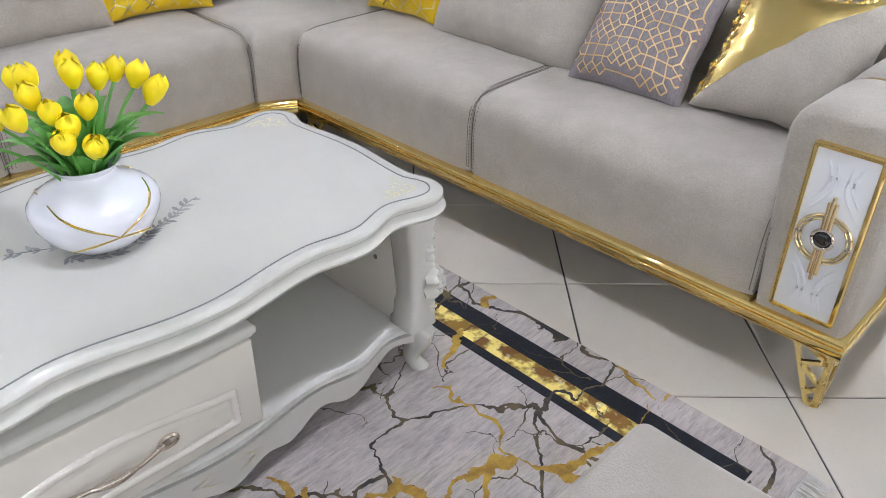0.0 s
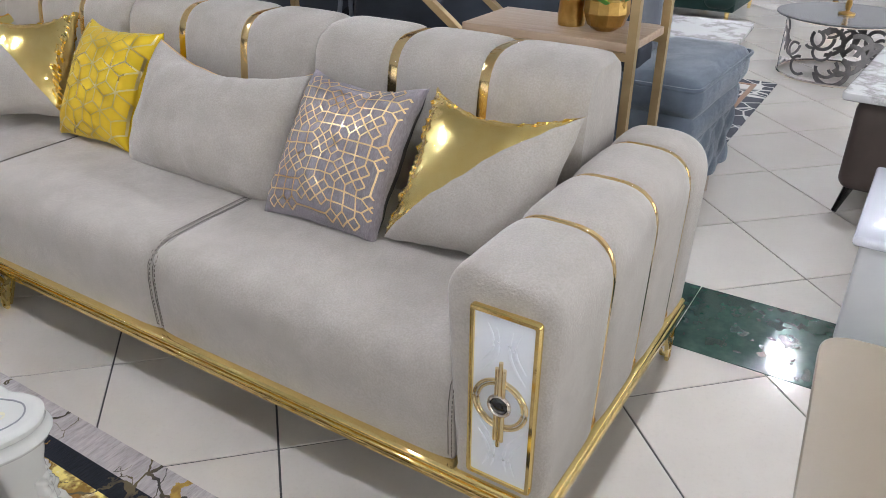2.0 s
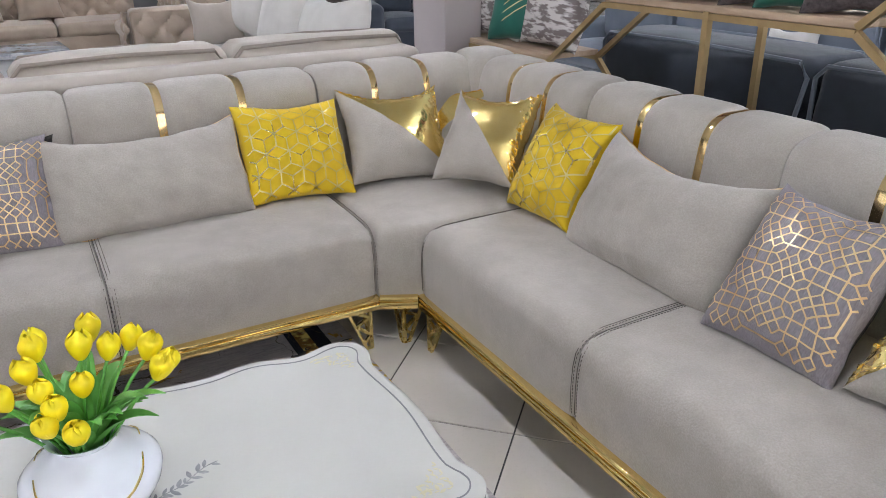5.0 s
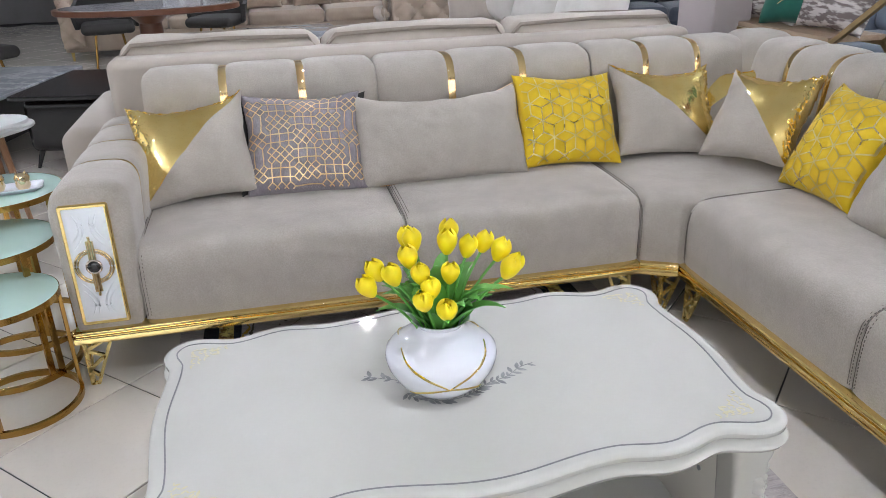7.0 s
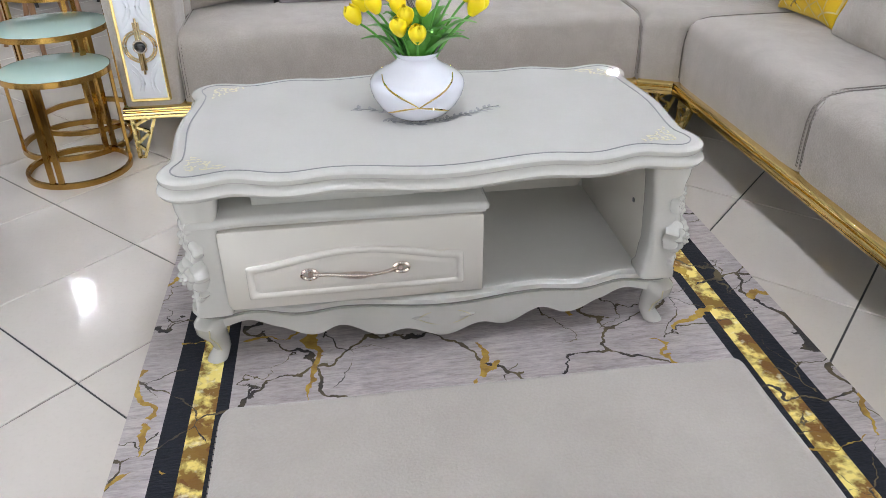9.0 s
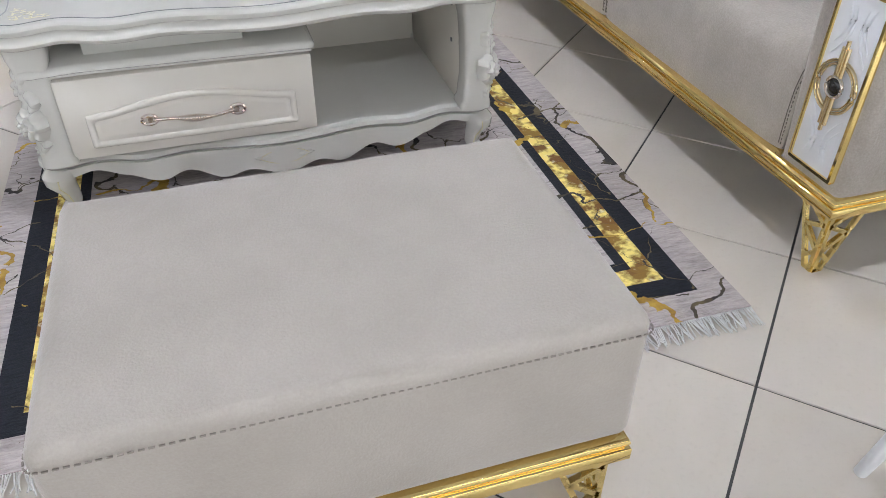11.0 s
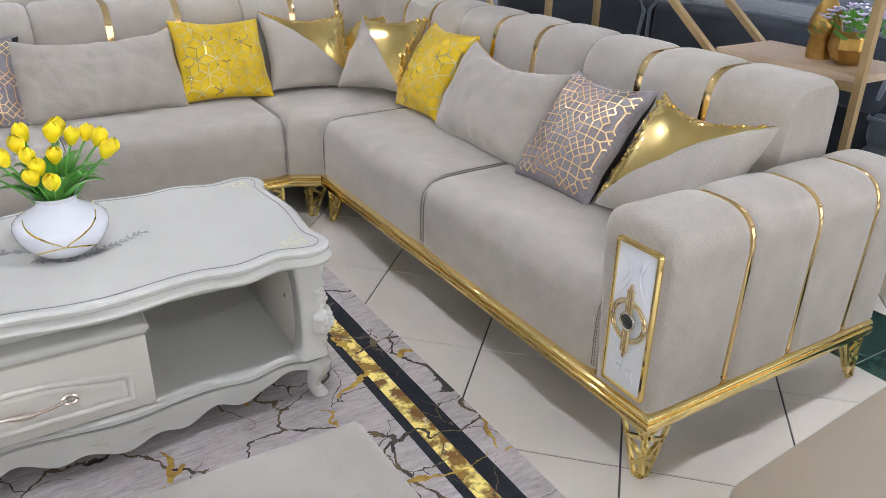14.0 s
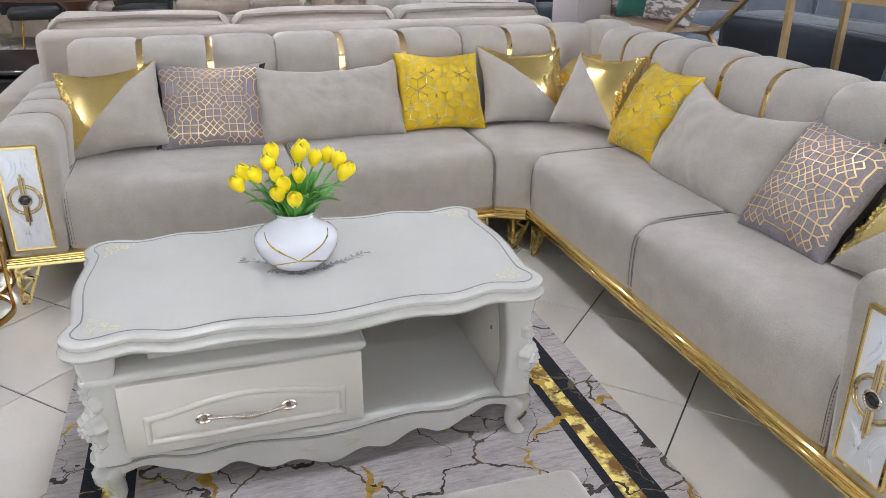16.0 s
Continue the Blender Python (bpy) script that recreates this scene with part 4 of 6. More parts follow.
for sx in (-1, 1):
    for sy in (-1, 1):
        bm = bmesh.new()
        cx, cy = sx * 0.522, sy * 0.258
        r3 = random.Random(21)
        for a in range(6):
            for b in range(6 - a):
                if a and b and (a + b) % 3 == 0:
                    continue
                x, y = cx - sx * (0.003 + 0.0135 * a), cy - sy * (0.002 + 0.0125 * b)
                turn = math.atan2(-sy, -sx) + r3.uniform(-1.1, 1.1)
                sprig(bm, x, y, turn, r3.uniform(0.011, 0.019))
                sprig(bm, x, y, turn + r3.uniform(1.2, 2.2), 0.009)
        part("corner_print", bm, PALEGOLD, table, "pale gold scroll print")
rnd = random.Random(3)
bm = bmesh.new()
vx, vy = -1.088 - TX, -0.37 - TY
def twig(pts, size, seed):
    """A curling stem with paired leaves along it."""
    r2 = random.Random(seed)
    bm = bmesh.new()
    ribbon(bm, pts, 0.0014)
    for (x0, y0), (x1, y1) in zip(pts, pts[1:]):
        a = math.atan2(y1 - y0, x1 - x0)
        for sgn in (-1, 1):
            if r2.random() < 0.8:
                sprig(bm, x0, y0, a + sgn * r2.uniform(0.5, 1.1), size * r2.uniform(0.7, 1.25))
    part("leaf_print", bm, SILVERLEAF, table, "grey printed leaf spray")


arc = [(vx + 0.080 * math.cos(t) + 0.004, vy + 0.058 * math.sin(t)) for t in [radians(195 + 140 * k / 16) for k in range(17)]]
twig(arc, 0.021, 1)
twig([(vx + 0.070 + 0.013 * k, vy - 0.034 + 0.0065 * k + 0.004 * math.sin(k)) for k in range(11)], 0.020, 2)
twig([(vx - 0.070 - 0.013 * k, vy + 0.030 + 0.0065 * k) for k in range(7)], 0.022, 4)


low = inset_profile(serpentine(0.965, 0.96), -0.008)
part("lower_shelf", loft([[(x, y, z) for x, y in inset_profile(low, i)] for i, z in ((0.02, 0.128), (0.004, 0.131), (-0.004, 0.140), (-0.002, 0.150), (0.008, 0.156), (0.012, 0.156))]), LACQUER, table)


def apron(x0, x1, sign, axis):
    """A scalloped board under the shelf, following its waved edge."""
    n = 140
    rings = []
    knots = ((0.0, 0.078), (0.17, 0.057), (0.30, 0.075), (0.48, 0.043), (0.585, 0.056), (0.76, 0.033), (0.91, 0.016), (1.0, 0.020))
    for k in range(n + 1):
        s = k / n
        drop = wave(knots, 2 * s - 1)
        u = x0 + (x1 - x0) * s
        y = (0.96 * wave(FRONT, u / 0.965) if axis == 0 else 0.965 * wave(SIDE, u / 0.96)) + 0.011
        sec = ((y - 0.018, 0.130), (y, 0.130), (y - 0.002, 0.128 - drop), (y - 0.014, 0.126 - drop))
        rings.append([(u, v * sign, z) if axis == 0 else (v * sign, u, z) for v, z in sec])
    return loft(rings)


for sign in (-1, 1):
    part("apron", apron(-0.50, 0.50, sign, 0), LACQUER, table)
    part("apron", apron(-0.22, 0.22, sign, 1), LACQUER, table)


def cabriole(sx, sy):
    rings = []
    for z, off, r in ((0.130, -0.004, 0.034), (0.112, 0.008, 0.036), (0.09, 0.010, 0.031), (0.06, 0.000, 0.022), (0.035, -0.004, 0.018), (0.02, 0.004, 0.021), (0.008, 0.010, 0.022), (0.0, 0.008, 0.017)):
        cx, cy = sx * (0.522 + off), sy * (0.240 + off)
        rings.append([(cx + r * math.cos(t) * 1.1, cy + r * math.sin(t) * 1.1, z) for t in [2 * math.pi * k / 14 for k in range(14)]])
    part("foot", loft(rings), LACQUER, table)
    line = [(sx * (0.522 + o), sy * (0.240 + o) + sy * (r * 1.1), z) for z, o, r in ((0.112, 0.008, 0.036), (0.09, 0.010, 0.031), (0.06, 0.000, 0.022), (0.035, -0.004, 0.018))]
    part("gold_line", tube(line, 0.002, 5), PALEGOLD, table)


def rosette(bm, c, out, side, rx, rz, lobes, lift, turn):
    """A ruffled carved flower: a dished disc with a lobed, waved edge."""
    up = Vector((0, 0, 1))
    n, m = lobes * 6, 6
    rows = []
    for i in range(m + 1):
        s = i / m
        ring = []
        for k in range(n):
            t = 2 * math.pi * k / n + turn
            lobe = 1 - 0.22 * s * abs(math.sin(lobes * t / 2))
            h = lift * (1 - (1 - s) ** 2 * 0.6) * (1 - 0.9 * s ** 5) + 0.0035 * s * math.cos(lobes * t)
            ring.append(c + side * (rx * (0.06 + 0.94 * s) * lobe * math.cos(t)) + up * (rz * (0.06 + 0.94 * s) * lobe * math.sin(t)) + out * h)
        rows.append(ring)
    rows.append([p - out * 0.014 for p in rows[-1]])
    loft(rows, bm)


def post(sx, sy):
    rings = []
    for z, off, w in ((0.154, 0.004, 0.041), (0.166, 0.004, 0.041), (0.178, 0.006, 0.037), (0.24, 0.008, 0.035), (0.33, 0.006, 0.035), (0.39, 0.004, 0.037), (0.412, 0.004, 0.042), (0.436, 0.004, 0.044)):
        cx, cy = sx * (0.505 + off), sy * (0.250 + off)
        sq = round_outline([(cx - w, cy - w), (cx + w, cy - w), (cx + w, cy + w), (cx - w, cy + w)], w * 0.4, 3)
        rings.append([(x, y, z) for x, y in sq])
    ob = part("post", loft(rings), LACQUER, table)
    # carved flower and leaves on the outer corner
    bm = bmesh.new()
    out = Vector((sx, sy, 0)).normalized()
    side = Vector((-out.y, out.x, 0))
    c0 = Vector((sx * 0.542, sy * 0.287, 0.262)) - out * 0.006
    rosette(bm, c0, out, side, 0.043, 0.047, 7, 0.021, 0.2)
    rosette(bm, c0 + out * 0.014, out, side, 0.029, 0.031, 6, 0.014, 0.7)
    rosette(bm, c0 + out * 0.025, out, side, 0.014, 0.015, 5, 0.009, 0.1)
    for dz, dx, rx, rz in ((0.054, 0.008, 0.026, 0.030), (0.080, -0.009, 0.018, 0.026), (0.103, 0.004, 0.011, 0.020), (-0.048, 0.006, 0.023, 0.022), (-0.066, -0.005, 0.014, 0.015)):
        rosette(bm, c0 + Vector((0, 0, dz)) + side * dx, out, side, rx, rz, 5, 0.009, dz * 40)
    part("carved_flower", bm, LACQUER, ob)


for sx in (-1, 1):
    for sy in (-1, 1):
        cabriole(sx, sy)
        post(sx, sy)
part("side_panel", box(0.478, 0.506, -0.235, 0.235, 0.154, 0.426, 0.002), LACQUER_LIFTED, table)
part("side_panel", box(-0.506, -0.478, -0.235, 0.235, 0.154, 0.426, 0.002), LACQUER_LIFTED, table)
part("divider", box(0.075, 0.091, -0.25, 0.23, 0.154, 0.360, 0.002), LACQUER_LIFTED, table)
part("back_panel", box(-0.477, 0.477, 0.22, 0.234, 0.154, 0.432, 0.002), LACQUER_LIFTED, table)
part("riser", box(-0.405, -0.055, -0.232, 0.2, 0.385, 0.436, 0.003), LACQUER, table)
led = round_outline([(-0.552, -0.300), (-0.42, -0.282), (0.098, -0.292), (0.098, 0.22), (-0.545, 0.22)], [0.04, 0.1, 0.008, 0.005, 0.02], 6)
part("ledge", loft([[(x, y, z) for x, y in inset_profile(led, i)] for i, z in ((0.012, 0.358), (0.003, 0.361), (0.003, 0.366), (-0.004, 0.370), (-0.004, 0.378), (0.002, 0.384), (0.006, 0.386))]), LACQUER, table)
drawer = part("drawer", box(-0.478, 0.090, -0.288, 0.1, 0.162, 0.354, 0.003), LACQUER_LIFTED, table, "drawer front with raised moulding")


def raised_panel(x0, x1, z0, z1, rise, y):
    """A raised field with an arched top edge and a rounded moulding round it."""
    rings = []
    for i, d in ((0.0, -0.002), (0.0, 0.001), (0.003, 0.0055), (0.008, 0.007), (0.013, 0.0055), (0.016, 0.0015), (0.020, 0.0015), (0.024, 0.003), (0.028, 0.003)):
        a, b, lo, hi = x0 + i, x1 - i, z0 + i, z1 - i
        pts = [(a, lo), (b, lo), (b, hi)] + [(b + (a - b) * k / 12, hi + rise * math.sin(math.pi * k / 12) ** 1.5) for k in range(1, 12)] + [(a, hi)]
        rings.append([(x, y - d, z) for x, z in round_outline(pts, 0.006, 3)])
    return loft(rings)


part("raised_panel", raised_panel(-0.430, 0.045, 0.186, 0.268, 0.032, -0.288), LACQUER_LIFTED, drawer)
bow = [(-0.285 + 0.18 * k / 24, -0.298 - 0.016 * math.sin(math.pi * k / 24), 0.243 + 0.003 * math.sin(2 * math.pi * k / 24)) for k in range(25)]
part("handle", tube(bow, 0.0042, 8, taper=[1.2 - 0.35 * math.sin(math.pi * k / 24) for k in range(25)]), SILVER, drawer, "rose gold scroll handle")
grip = bow[7:18]
part("grip", tube([Vector(grip[0]).lerp(Vector(grip[-1]), k / 40) + Vector((0, -0.003 * math.sin(math.pi * k / 40), 0)) for k in range(41)], 0.009, 10, taper=[(0.45 + 0.62 * math.sin(math.pi * k / 40)) * (1.0 if k % 3 else 0.84) for k in range(41)]), SILVER, drawer, "ribbed white metal grip")
for s in (-1, 1):
    loop = [(-0.195 + s * (0.100 + 0.017 * math.cos(t)), -0.297, 0.244 + 0.011 * math.sin(t)) for t in [2 * math.pi * k / 16 for k in range(16)]]
    part("scroll", tube(loop, 0.0042, 6, closed=True), SILVER, drawer)
    part("mount", tube([(-0.195 + s * 0.098, -0.299, 0.244), (-0.195 + s * 0.098, -0.286, 0.244)], 0.006, 8), SILVER, drawer)
bm = bmesh.new()
rosette(bm, Vector((0, -0.288, 0.100)), Vector((0, -1, 0)), Vector((1, 0, 0)), 0.075, 0.026, 4, 0.007, 0.0)
rim = [(0.062 * math.cos(t) * (1 - 0.18 * abs(math.sin(2 * t))), -0.2945, 0.100 + 0.020 * math.sin(t)) for t in [2 * math.pi * k / 32 for k in range(32)]]
part("gold_line", tube(rim, 0.0012, 5, closed=True), PALEGOLD, table)
part("carved_cartouche", bm, LACQUER, table)
for z in (0.30, 0.395):
    part("cam_screw", move(spin([(0.006, 0), (0.006, 0.002), (0.004, 0.003)], 12), pose(0.4775, -0.17, z, 0, -90, 0)), GREYLINE, table)

# ---- vase and tulips ----
VX, VY, VZ = -1.088, -0.37, 0.4915
vase = root("vase", "white porcelain vase with gilt lines on the coffee table", "vase", pose(VX, VY, VZ))
vp = [(0.044, 0.001), (0.054, 0.003), (0.073, 0.014), (0.092, 0.034), (0.104, 0.056), (0.1085, 0.076), (0.1065, 0.088), (0.097, 0.099), (0.078, 0.111), (0.058, 0.122), (0.047, 0.132), (0.045, 0.141), (0.054, 0.152), (0.058, 0.156), (0.054, 0.155), (0.042, 0.142), (0.038, 0.12), (0.03, 0.10)]
vp = [(r * 1.01, z) for r, z in vp]
part("body", spin(vp, 40), WHITE_GLOSS, vase)


def vase_at(t, z):
    for (r0, z0), (r1, z1) in zip(vp, vp[1:]):
        if z0 <= z <= z1:
            r = r0 + (r1 - r0) * (z - z0) / (z1 - z0)
            return ((r + 0.0005) * math.cos(t), (r + 0.0005) * math.sin(t), z)
    return (0, 0, z)


for t0 in (-1.64, -1.64 + math.pi):
    for rise, reach, power in ((0.056, 0.95, 0.85), (-0.026, 0.80, 1.7)):
        for way in (-1, 1):
            pts = [vase_at(t0 + way * math.asin(reach * q / 14), 0.052 + rise * (q / 14) ** power) for q in range(15)]
            part("gilt_line", tube(pts, 0.0018, 5, taper=[0.5 + 0.8 * math.sin(math.pi * (0.1 + 0.8 * q / 14)) for q in range(15)]), GOLD, vase)

tulips = root("tulip_bouquet", "bunch of yellow artificial tulips with green leaves in the vase", "flowers", pose(VX, VY, VZ + 0.10))
rnd = random.Random(11)
HEADS = [(-0.052, 0.03, 0.235), (-0.066, 0.0, 0.205), (0.012, 0.02, 0.222), (-0.128, 0.0, 0.178), (-0.102, -0.03, 0.180), (-0.146, -0.01, 0.140), (-0.050, -0.03, 0.172), (-0.036, -0.05, 0.142),
         (-0.052, -0.06, 0.114), (-0.016, -0.08, 0.096), (0.004, -0.03, 0.166), (0.052, 0.02, 0.204), (0.088, 0.03, 0.208), (0.110, 0.0, 0.196), (0.118, -0.03, 0.160), (0.132, -0.02, 0.166), (0.03, 0.08, 0.215), (-0.05, 0.09, 0.20)]
for hxx, hyy, hz in HEADS:
    tip = Vector((hxx * 0.94 + 0.010, hyy, 0.094 + (hz - 0.096) * 0.66))
    start = Vector((hxx * 0.12, hyy * 0.12, -0.02))
    midp = start.lerp(tip, 0.55) + Vector((0, 0, 0.02)) - Vector((hxx, hyy, 0)) * 0.15
    pts = [(1 - s) ** 2 * start + 2 * s * (1 - s) * midp + s * s * tip for s in [k / 8 for k in range(9)]]
    stem = part("stem", tube(pts, 0.0028, 6), LEAF, tulips)
    d = ((tip - midp).normalized() * 0.55 + Vector((0, 0, 0.55))).normalized()
    m = Matrix.Translation(tip - d * 0.004) @ d.to_track_quat("Z", "Y").to_matrix().to_4x4()
    bm = bmesh.new()
    size = rnd.uniform(0.90, 1.02)
    for k in range(6):
        off, rr = (0.0, 0.0200) if k < 3 else (math.pi / 3, 0.0188)
        t0 = 2 * math.pi * (k % 3) / 3 + off
        grid = []
        for i in range(11):
            s = i / 10
            rad = rr * math.sin(math.pi * (0.07 + 0.66 * s)) ** 0.75 * (1 - (0.55 if k < 3 else 0.97) * max(0.0, (s - 0.5) / 0.5) ** 2.6)
            wide = 1.12 * (1 - max(0.0, (s - 0.5) / 0.5) ** 3 * 0.45)
            grid.append([bm.verts.new(m @ (Vector((rad * math.cos(t0 + a * wide), rad * math.sin(t0 + a * wide), (0.050 if k < 3 else 0.047) * s - 0.006 * abs(a) ** 2 * s ** 4)) * size)) for a in (-1, -0.66, -0.33, 0, 0.33, 0.66, 1)])
        for ra, rb in zip(grid, grid[1:]):
            for i in range(6):
                bm.faces.new((ra[i], ra[i + 1], rb[i + 1], rb[i]))
    part("flower_head", bm, PETAL, stem, "yellow tulip head")
for k in range(34):
    t = 2 * math.pi * k / 34 + rnd.uniform(-0.2, 0.2)
    ln, rise = rnd.uniform(0.045, 0.135), rnd.uniform(0.07, 0.125)
    rise *= 1.15 - 2.2 * max(0.0, ln - 0.08)
    bm = bmesh.new()
    rows = []
    for i in range(10):
        s = i / 9
        rad = 0.012 + ln * s ** 1.15
        z = 0.015 + rise * math.sin(s * 1.6) - 0.012 * s ** 3
        w = 0.0195 * math.sin(math.pi * (0.10 + 0.90 * s) ** 0.85) ** 0.9 + 0.0006
        c = Vector((rad * math.cos(t), rad * math.sin(t), z))
        n = Vector((-math.sin(t), math.cos(t), 0))
        fold = Vector((-math.cos(t), -math.sin(t), 0.6)) * (0.35 * w)
        rows.append([c - n * w + fold, c + Vector((0, 0, -0.001)), c + n * w + fold, c + Vector((0, 0, 0.001))])
    loft(rows, bm)
    part("leaf", bm, LEAF, tulips)

# ---- nesting side tables ----


def ring_table(x, y, r, h, turn):
    ob = root("side_table", "round mint glass side table on a gold ring frame", "side table", pose(x, y, 0, 0, 0, turn), "nesting tables")
    part("glass_top", spin([(r - 0.016, h - 0.010), (r - 0.006, h - 0.008), (r - 0.006, h), (r - 0.012, h + 0.001)], 48), MINT, ob, "mint green glass")
    for z, rr in ((h - 0.010, r - 0.004), (0.010, r - 0.004)):
        bm = loft([[(q * math.cos(t), q * math.sin(t), zz) for q, zz in ((rr - 0.012, z - 0.010), (rr, z - 0.010), (rr, z + 0.010), (rr - 0.012, z + 0.010))] for t in [2 * math.pi * k / 48 for k in range(49)]], caps=False)
        bmesh.ops.remove_doubles(bm, verts=bm.verts, dist=1e-5)
        part("ring", bm, BRASS, ob)
    for k in range(3):
        for d in (-0.09, 0.09):
            t = 2 * math.pi * k / 3 + d
            rr = r - 0.011
            part("leg", bar((rr * math.cos(t), rr * math.sin(t), 0.015), (rr * math.cos(t), rr * math.sin(t), h - 0.016), 0.018, 0.010, up=(math.cos(t), math.sin(t), 0)), BRASS, ob, smooth=False)
    return ob


ring_table(-2.215, 0.600, 0.182, 0.372, 20)
ring_table(-2.290, 0.870, 0.205, 0.452, 200)
ring_table(-2.320, 1.140, 0.215, 0.536, 100)
tray = root("tray", "white rectangular ceramic tray on the mint side table", "tray", pose(-2.26, 1.10, 0.538, 0, 0, 10))
part("dish", loft([[(x, y, z) for x, y in round_outline([(-a, -b), (a, -b), (a, b), (-a, b)], 0.02, 4)] for a, b, z in ((0.085, 0.035, 0.0), (0.105, 0.05, 0.014), (0.105, 0.05, 0.017), (0.08, 0.032, 0.006))]), WHITE_GLOSS, tray)
for dx in (-0.035, 0.045):
    cup = root("owl_ornament", "small gold owl ornament standing on the white tray", "ornament", pose(-2.26 + dx, 1.10, 0.546))
    bm = spin([(0.018, 0.0), (0.024, 0.012), (0.023, 0.03), (0.025, 0.04), (0.020, 0.052), (0.010, 0.056)], 16)
    for s in (-1, 1):
        tube([(s * 0.012, -0.004, 0.05), (s * 0.017, -0.006, 0.064)], 0.006, 6, bm, taper=[1, 0.2])
        tube([(s * 0.009, -0.020, 0.040), (s * 0.009, -0.026, 0.040)], 0.006, 8, bm)
    part("figure", bm, ORNAMENT, cup)

# ---- greige table near the arm ----
bt = root("low_table", "greige low table with white tapered legs", "table", pose(0.112, -2.03, 0, 0, 0, 4))
o = round_outline([(-0.42, -0.30), (0.42, -0.30), (0.42, 0.30), (-0.42, 0.30)], 0.07, 8)
part("tabletop", loft([[(x, y, z) for x, y in inset_profile(o, i)] for i, z in ((0.012, 0.432), (0.002, 0.434), (0.0, 0.438), (0.0, 0.447), (0.003, 0.450), (0.008, 0.450))]), GREIGE, bt)
for sx in (-1, 1):
    for sy in (-1, 1):
        part("leg", tube([(sx * 0.30, sy * 0.19, 0.432), (sx * 0.365, sy * 0.245, 0.0)], 0.021, 14, taper=[1.0, 0.55]), WHITE_PAINT, bt, "white tapered leg")

# ---- showroom round the seating group ----


def tufted(x0, x1, z0, z1, y, step, depth=0.055, out=-1):
    """A button-tufted panel in the x-z plane, swelling towards out."""
    bm = bmesh.new()
    nx, nz = max(6, int((x1 - x0) / step * 5)), max(5, int((z1 - z0) / step * 5))
    g = []
    for i in range(nx + 1):
        col = []
        for j in range(nz + 1):
            x, z = x0 + (x1 - x0) * i / nx, z0 + (z1 - z0) * j / nz
            a, b = (x / step + z / step) * math.pi / 2, (x / step - z / step) * math.pi / 2
            d = depth * (abs(math.sin(a)) * abs(math.sin(b))) ** 0.5
            col.append((bm.verts.new((x, y + out * d, z)), bm.verts.new((x, y - out * 0.01, z))))
        g.append(col)
    for i in range(nx):
        for j in range(nz):
            for k in (0, 1):
                bm.faces.new((g[i][j][k], g[i + 1][j][k], g[i + 1][j + 1][k], g[i][j + 1][k]))
    return bm


def show_sofa(m, w, d, label, mat, n=2, back_z=0.86, seat_z=0.44, arm_z=0.60, arm_w=0.18, body=None, tuft=False, piping=True, feet=GOLD, arms=(True, True), seed=0, low=0.0, pipe=None):
    """A sofa of another set: local x along it, its seat faces -y, its back is at y = d."""
    ob = root("sofa", label, "sofa", m, "sofas on show")
    body = body or mat
    part("base", puff(0, w, 0.03, d - 0.12, 0.10, seat_z - 0.14, 0.02, n=3, e=3), body, ob)
    part("back_frame", puff(arm_w - 0.03 if arms[0] else 0, w - arm_w + 0.03 if arms[1] else w, d - 0.20, d, 0.10, back_z - 0.05 - low, 0.04, (0, 0.01, 0), n=5, e=3), body, ob)
    a0, a1 = (arm_w if arms[0] else 0.0), (w - arm_w if arms[1] else w)
    step = (a1 - a0) / n
    for k in range(n):
        x0, x1 = a0 + k * step, a0 + (k + 1) * step
        part("seat_cushion", puff(x0 + 0.004, x1 - 0.004, 0.0, d - 0.22, seat_z - 0.15, seat_z, 0.05, (0, 0.01, 0.025), n=5, e=3, wobble=0.006, seed=seed + k), mat, ob)
        c = part("back_cushion", puff(x0 + 0.006, x1 - 0.006, d - 0.40, d - 0.13 + (0.15 if low else 0), seat_z + low * 1.2, back_z, 0.07, (0, 0.03, 0.012), n=6, e=3, wobble=0.016, seed=seed + 3 + k), mat, ob)
        if tuft:
            part("tufted_front", tufted(x0 + 0.02, x1 - 0.02, seat_z + 0.02, back_z - 0.04, d - 0.42, 0.11), mat, c)
        elif piping:
            for yy in (d - 0.145 + (0.155 if low else 0), d - 0.385):
                pts = [(x0 + 0.05, yy, seat_z + 0.1 + low), (x0 + 0.02, yy, back_z - 0.07), (x0 + 0.06, yy, back_z - 0.012), (x0 + step / 2, yy, back_z - 0.002), (x1 - 0.06, yy, back_z - 0.012), (x1 - 0.016, yy, back_z - 0.06), (x1 - 0.02, yy, seat_z + 0.1)]
                part("piping", tube(pts, 0.010, 6), pipe or mat, c)
    for on, x0 in ((arms[0], 0.0), (arms[1], w - arm_w)):
        if on:
            a = part("armrest", puff(x0, x0 + arm_w, -0.02, d - 0.05, 0.12, arm_z, 0.07, (0.02, 0.01, 0.01), n=5, e=4, wobble=0.005), mat, ob)
            if tuft:
                part("tufted_front", tufted(x0 + 0.01, x0 + arm_w - 0.01, 0.16, arm_z - 0.03, -0.03, 0.10), mat, a)
    for x in (0.06, w - 0.06):
        for y in (0.08, d - 0.08):
            part("foot", tube([(x, y, 0.12), (x, y, 0.0)], 0.022, 8, taper=[1, 0.6]), feet, ob)
    return ob


# beige sofa standing back to back with the long one
bs = show_sofa(pose(0.57, 2.62, 0, 0, 0, 180), 2.80, 0.98, "beige sofa with piped back cushions seen from behind", BEIGE, 3, 0.925, 0.46, 0.60, 0.27, arms=(False, True), seed=4, pipe=PIPING_SHADED)
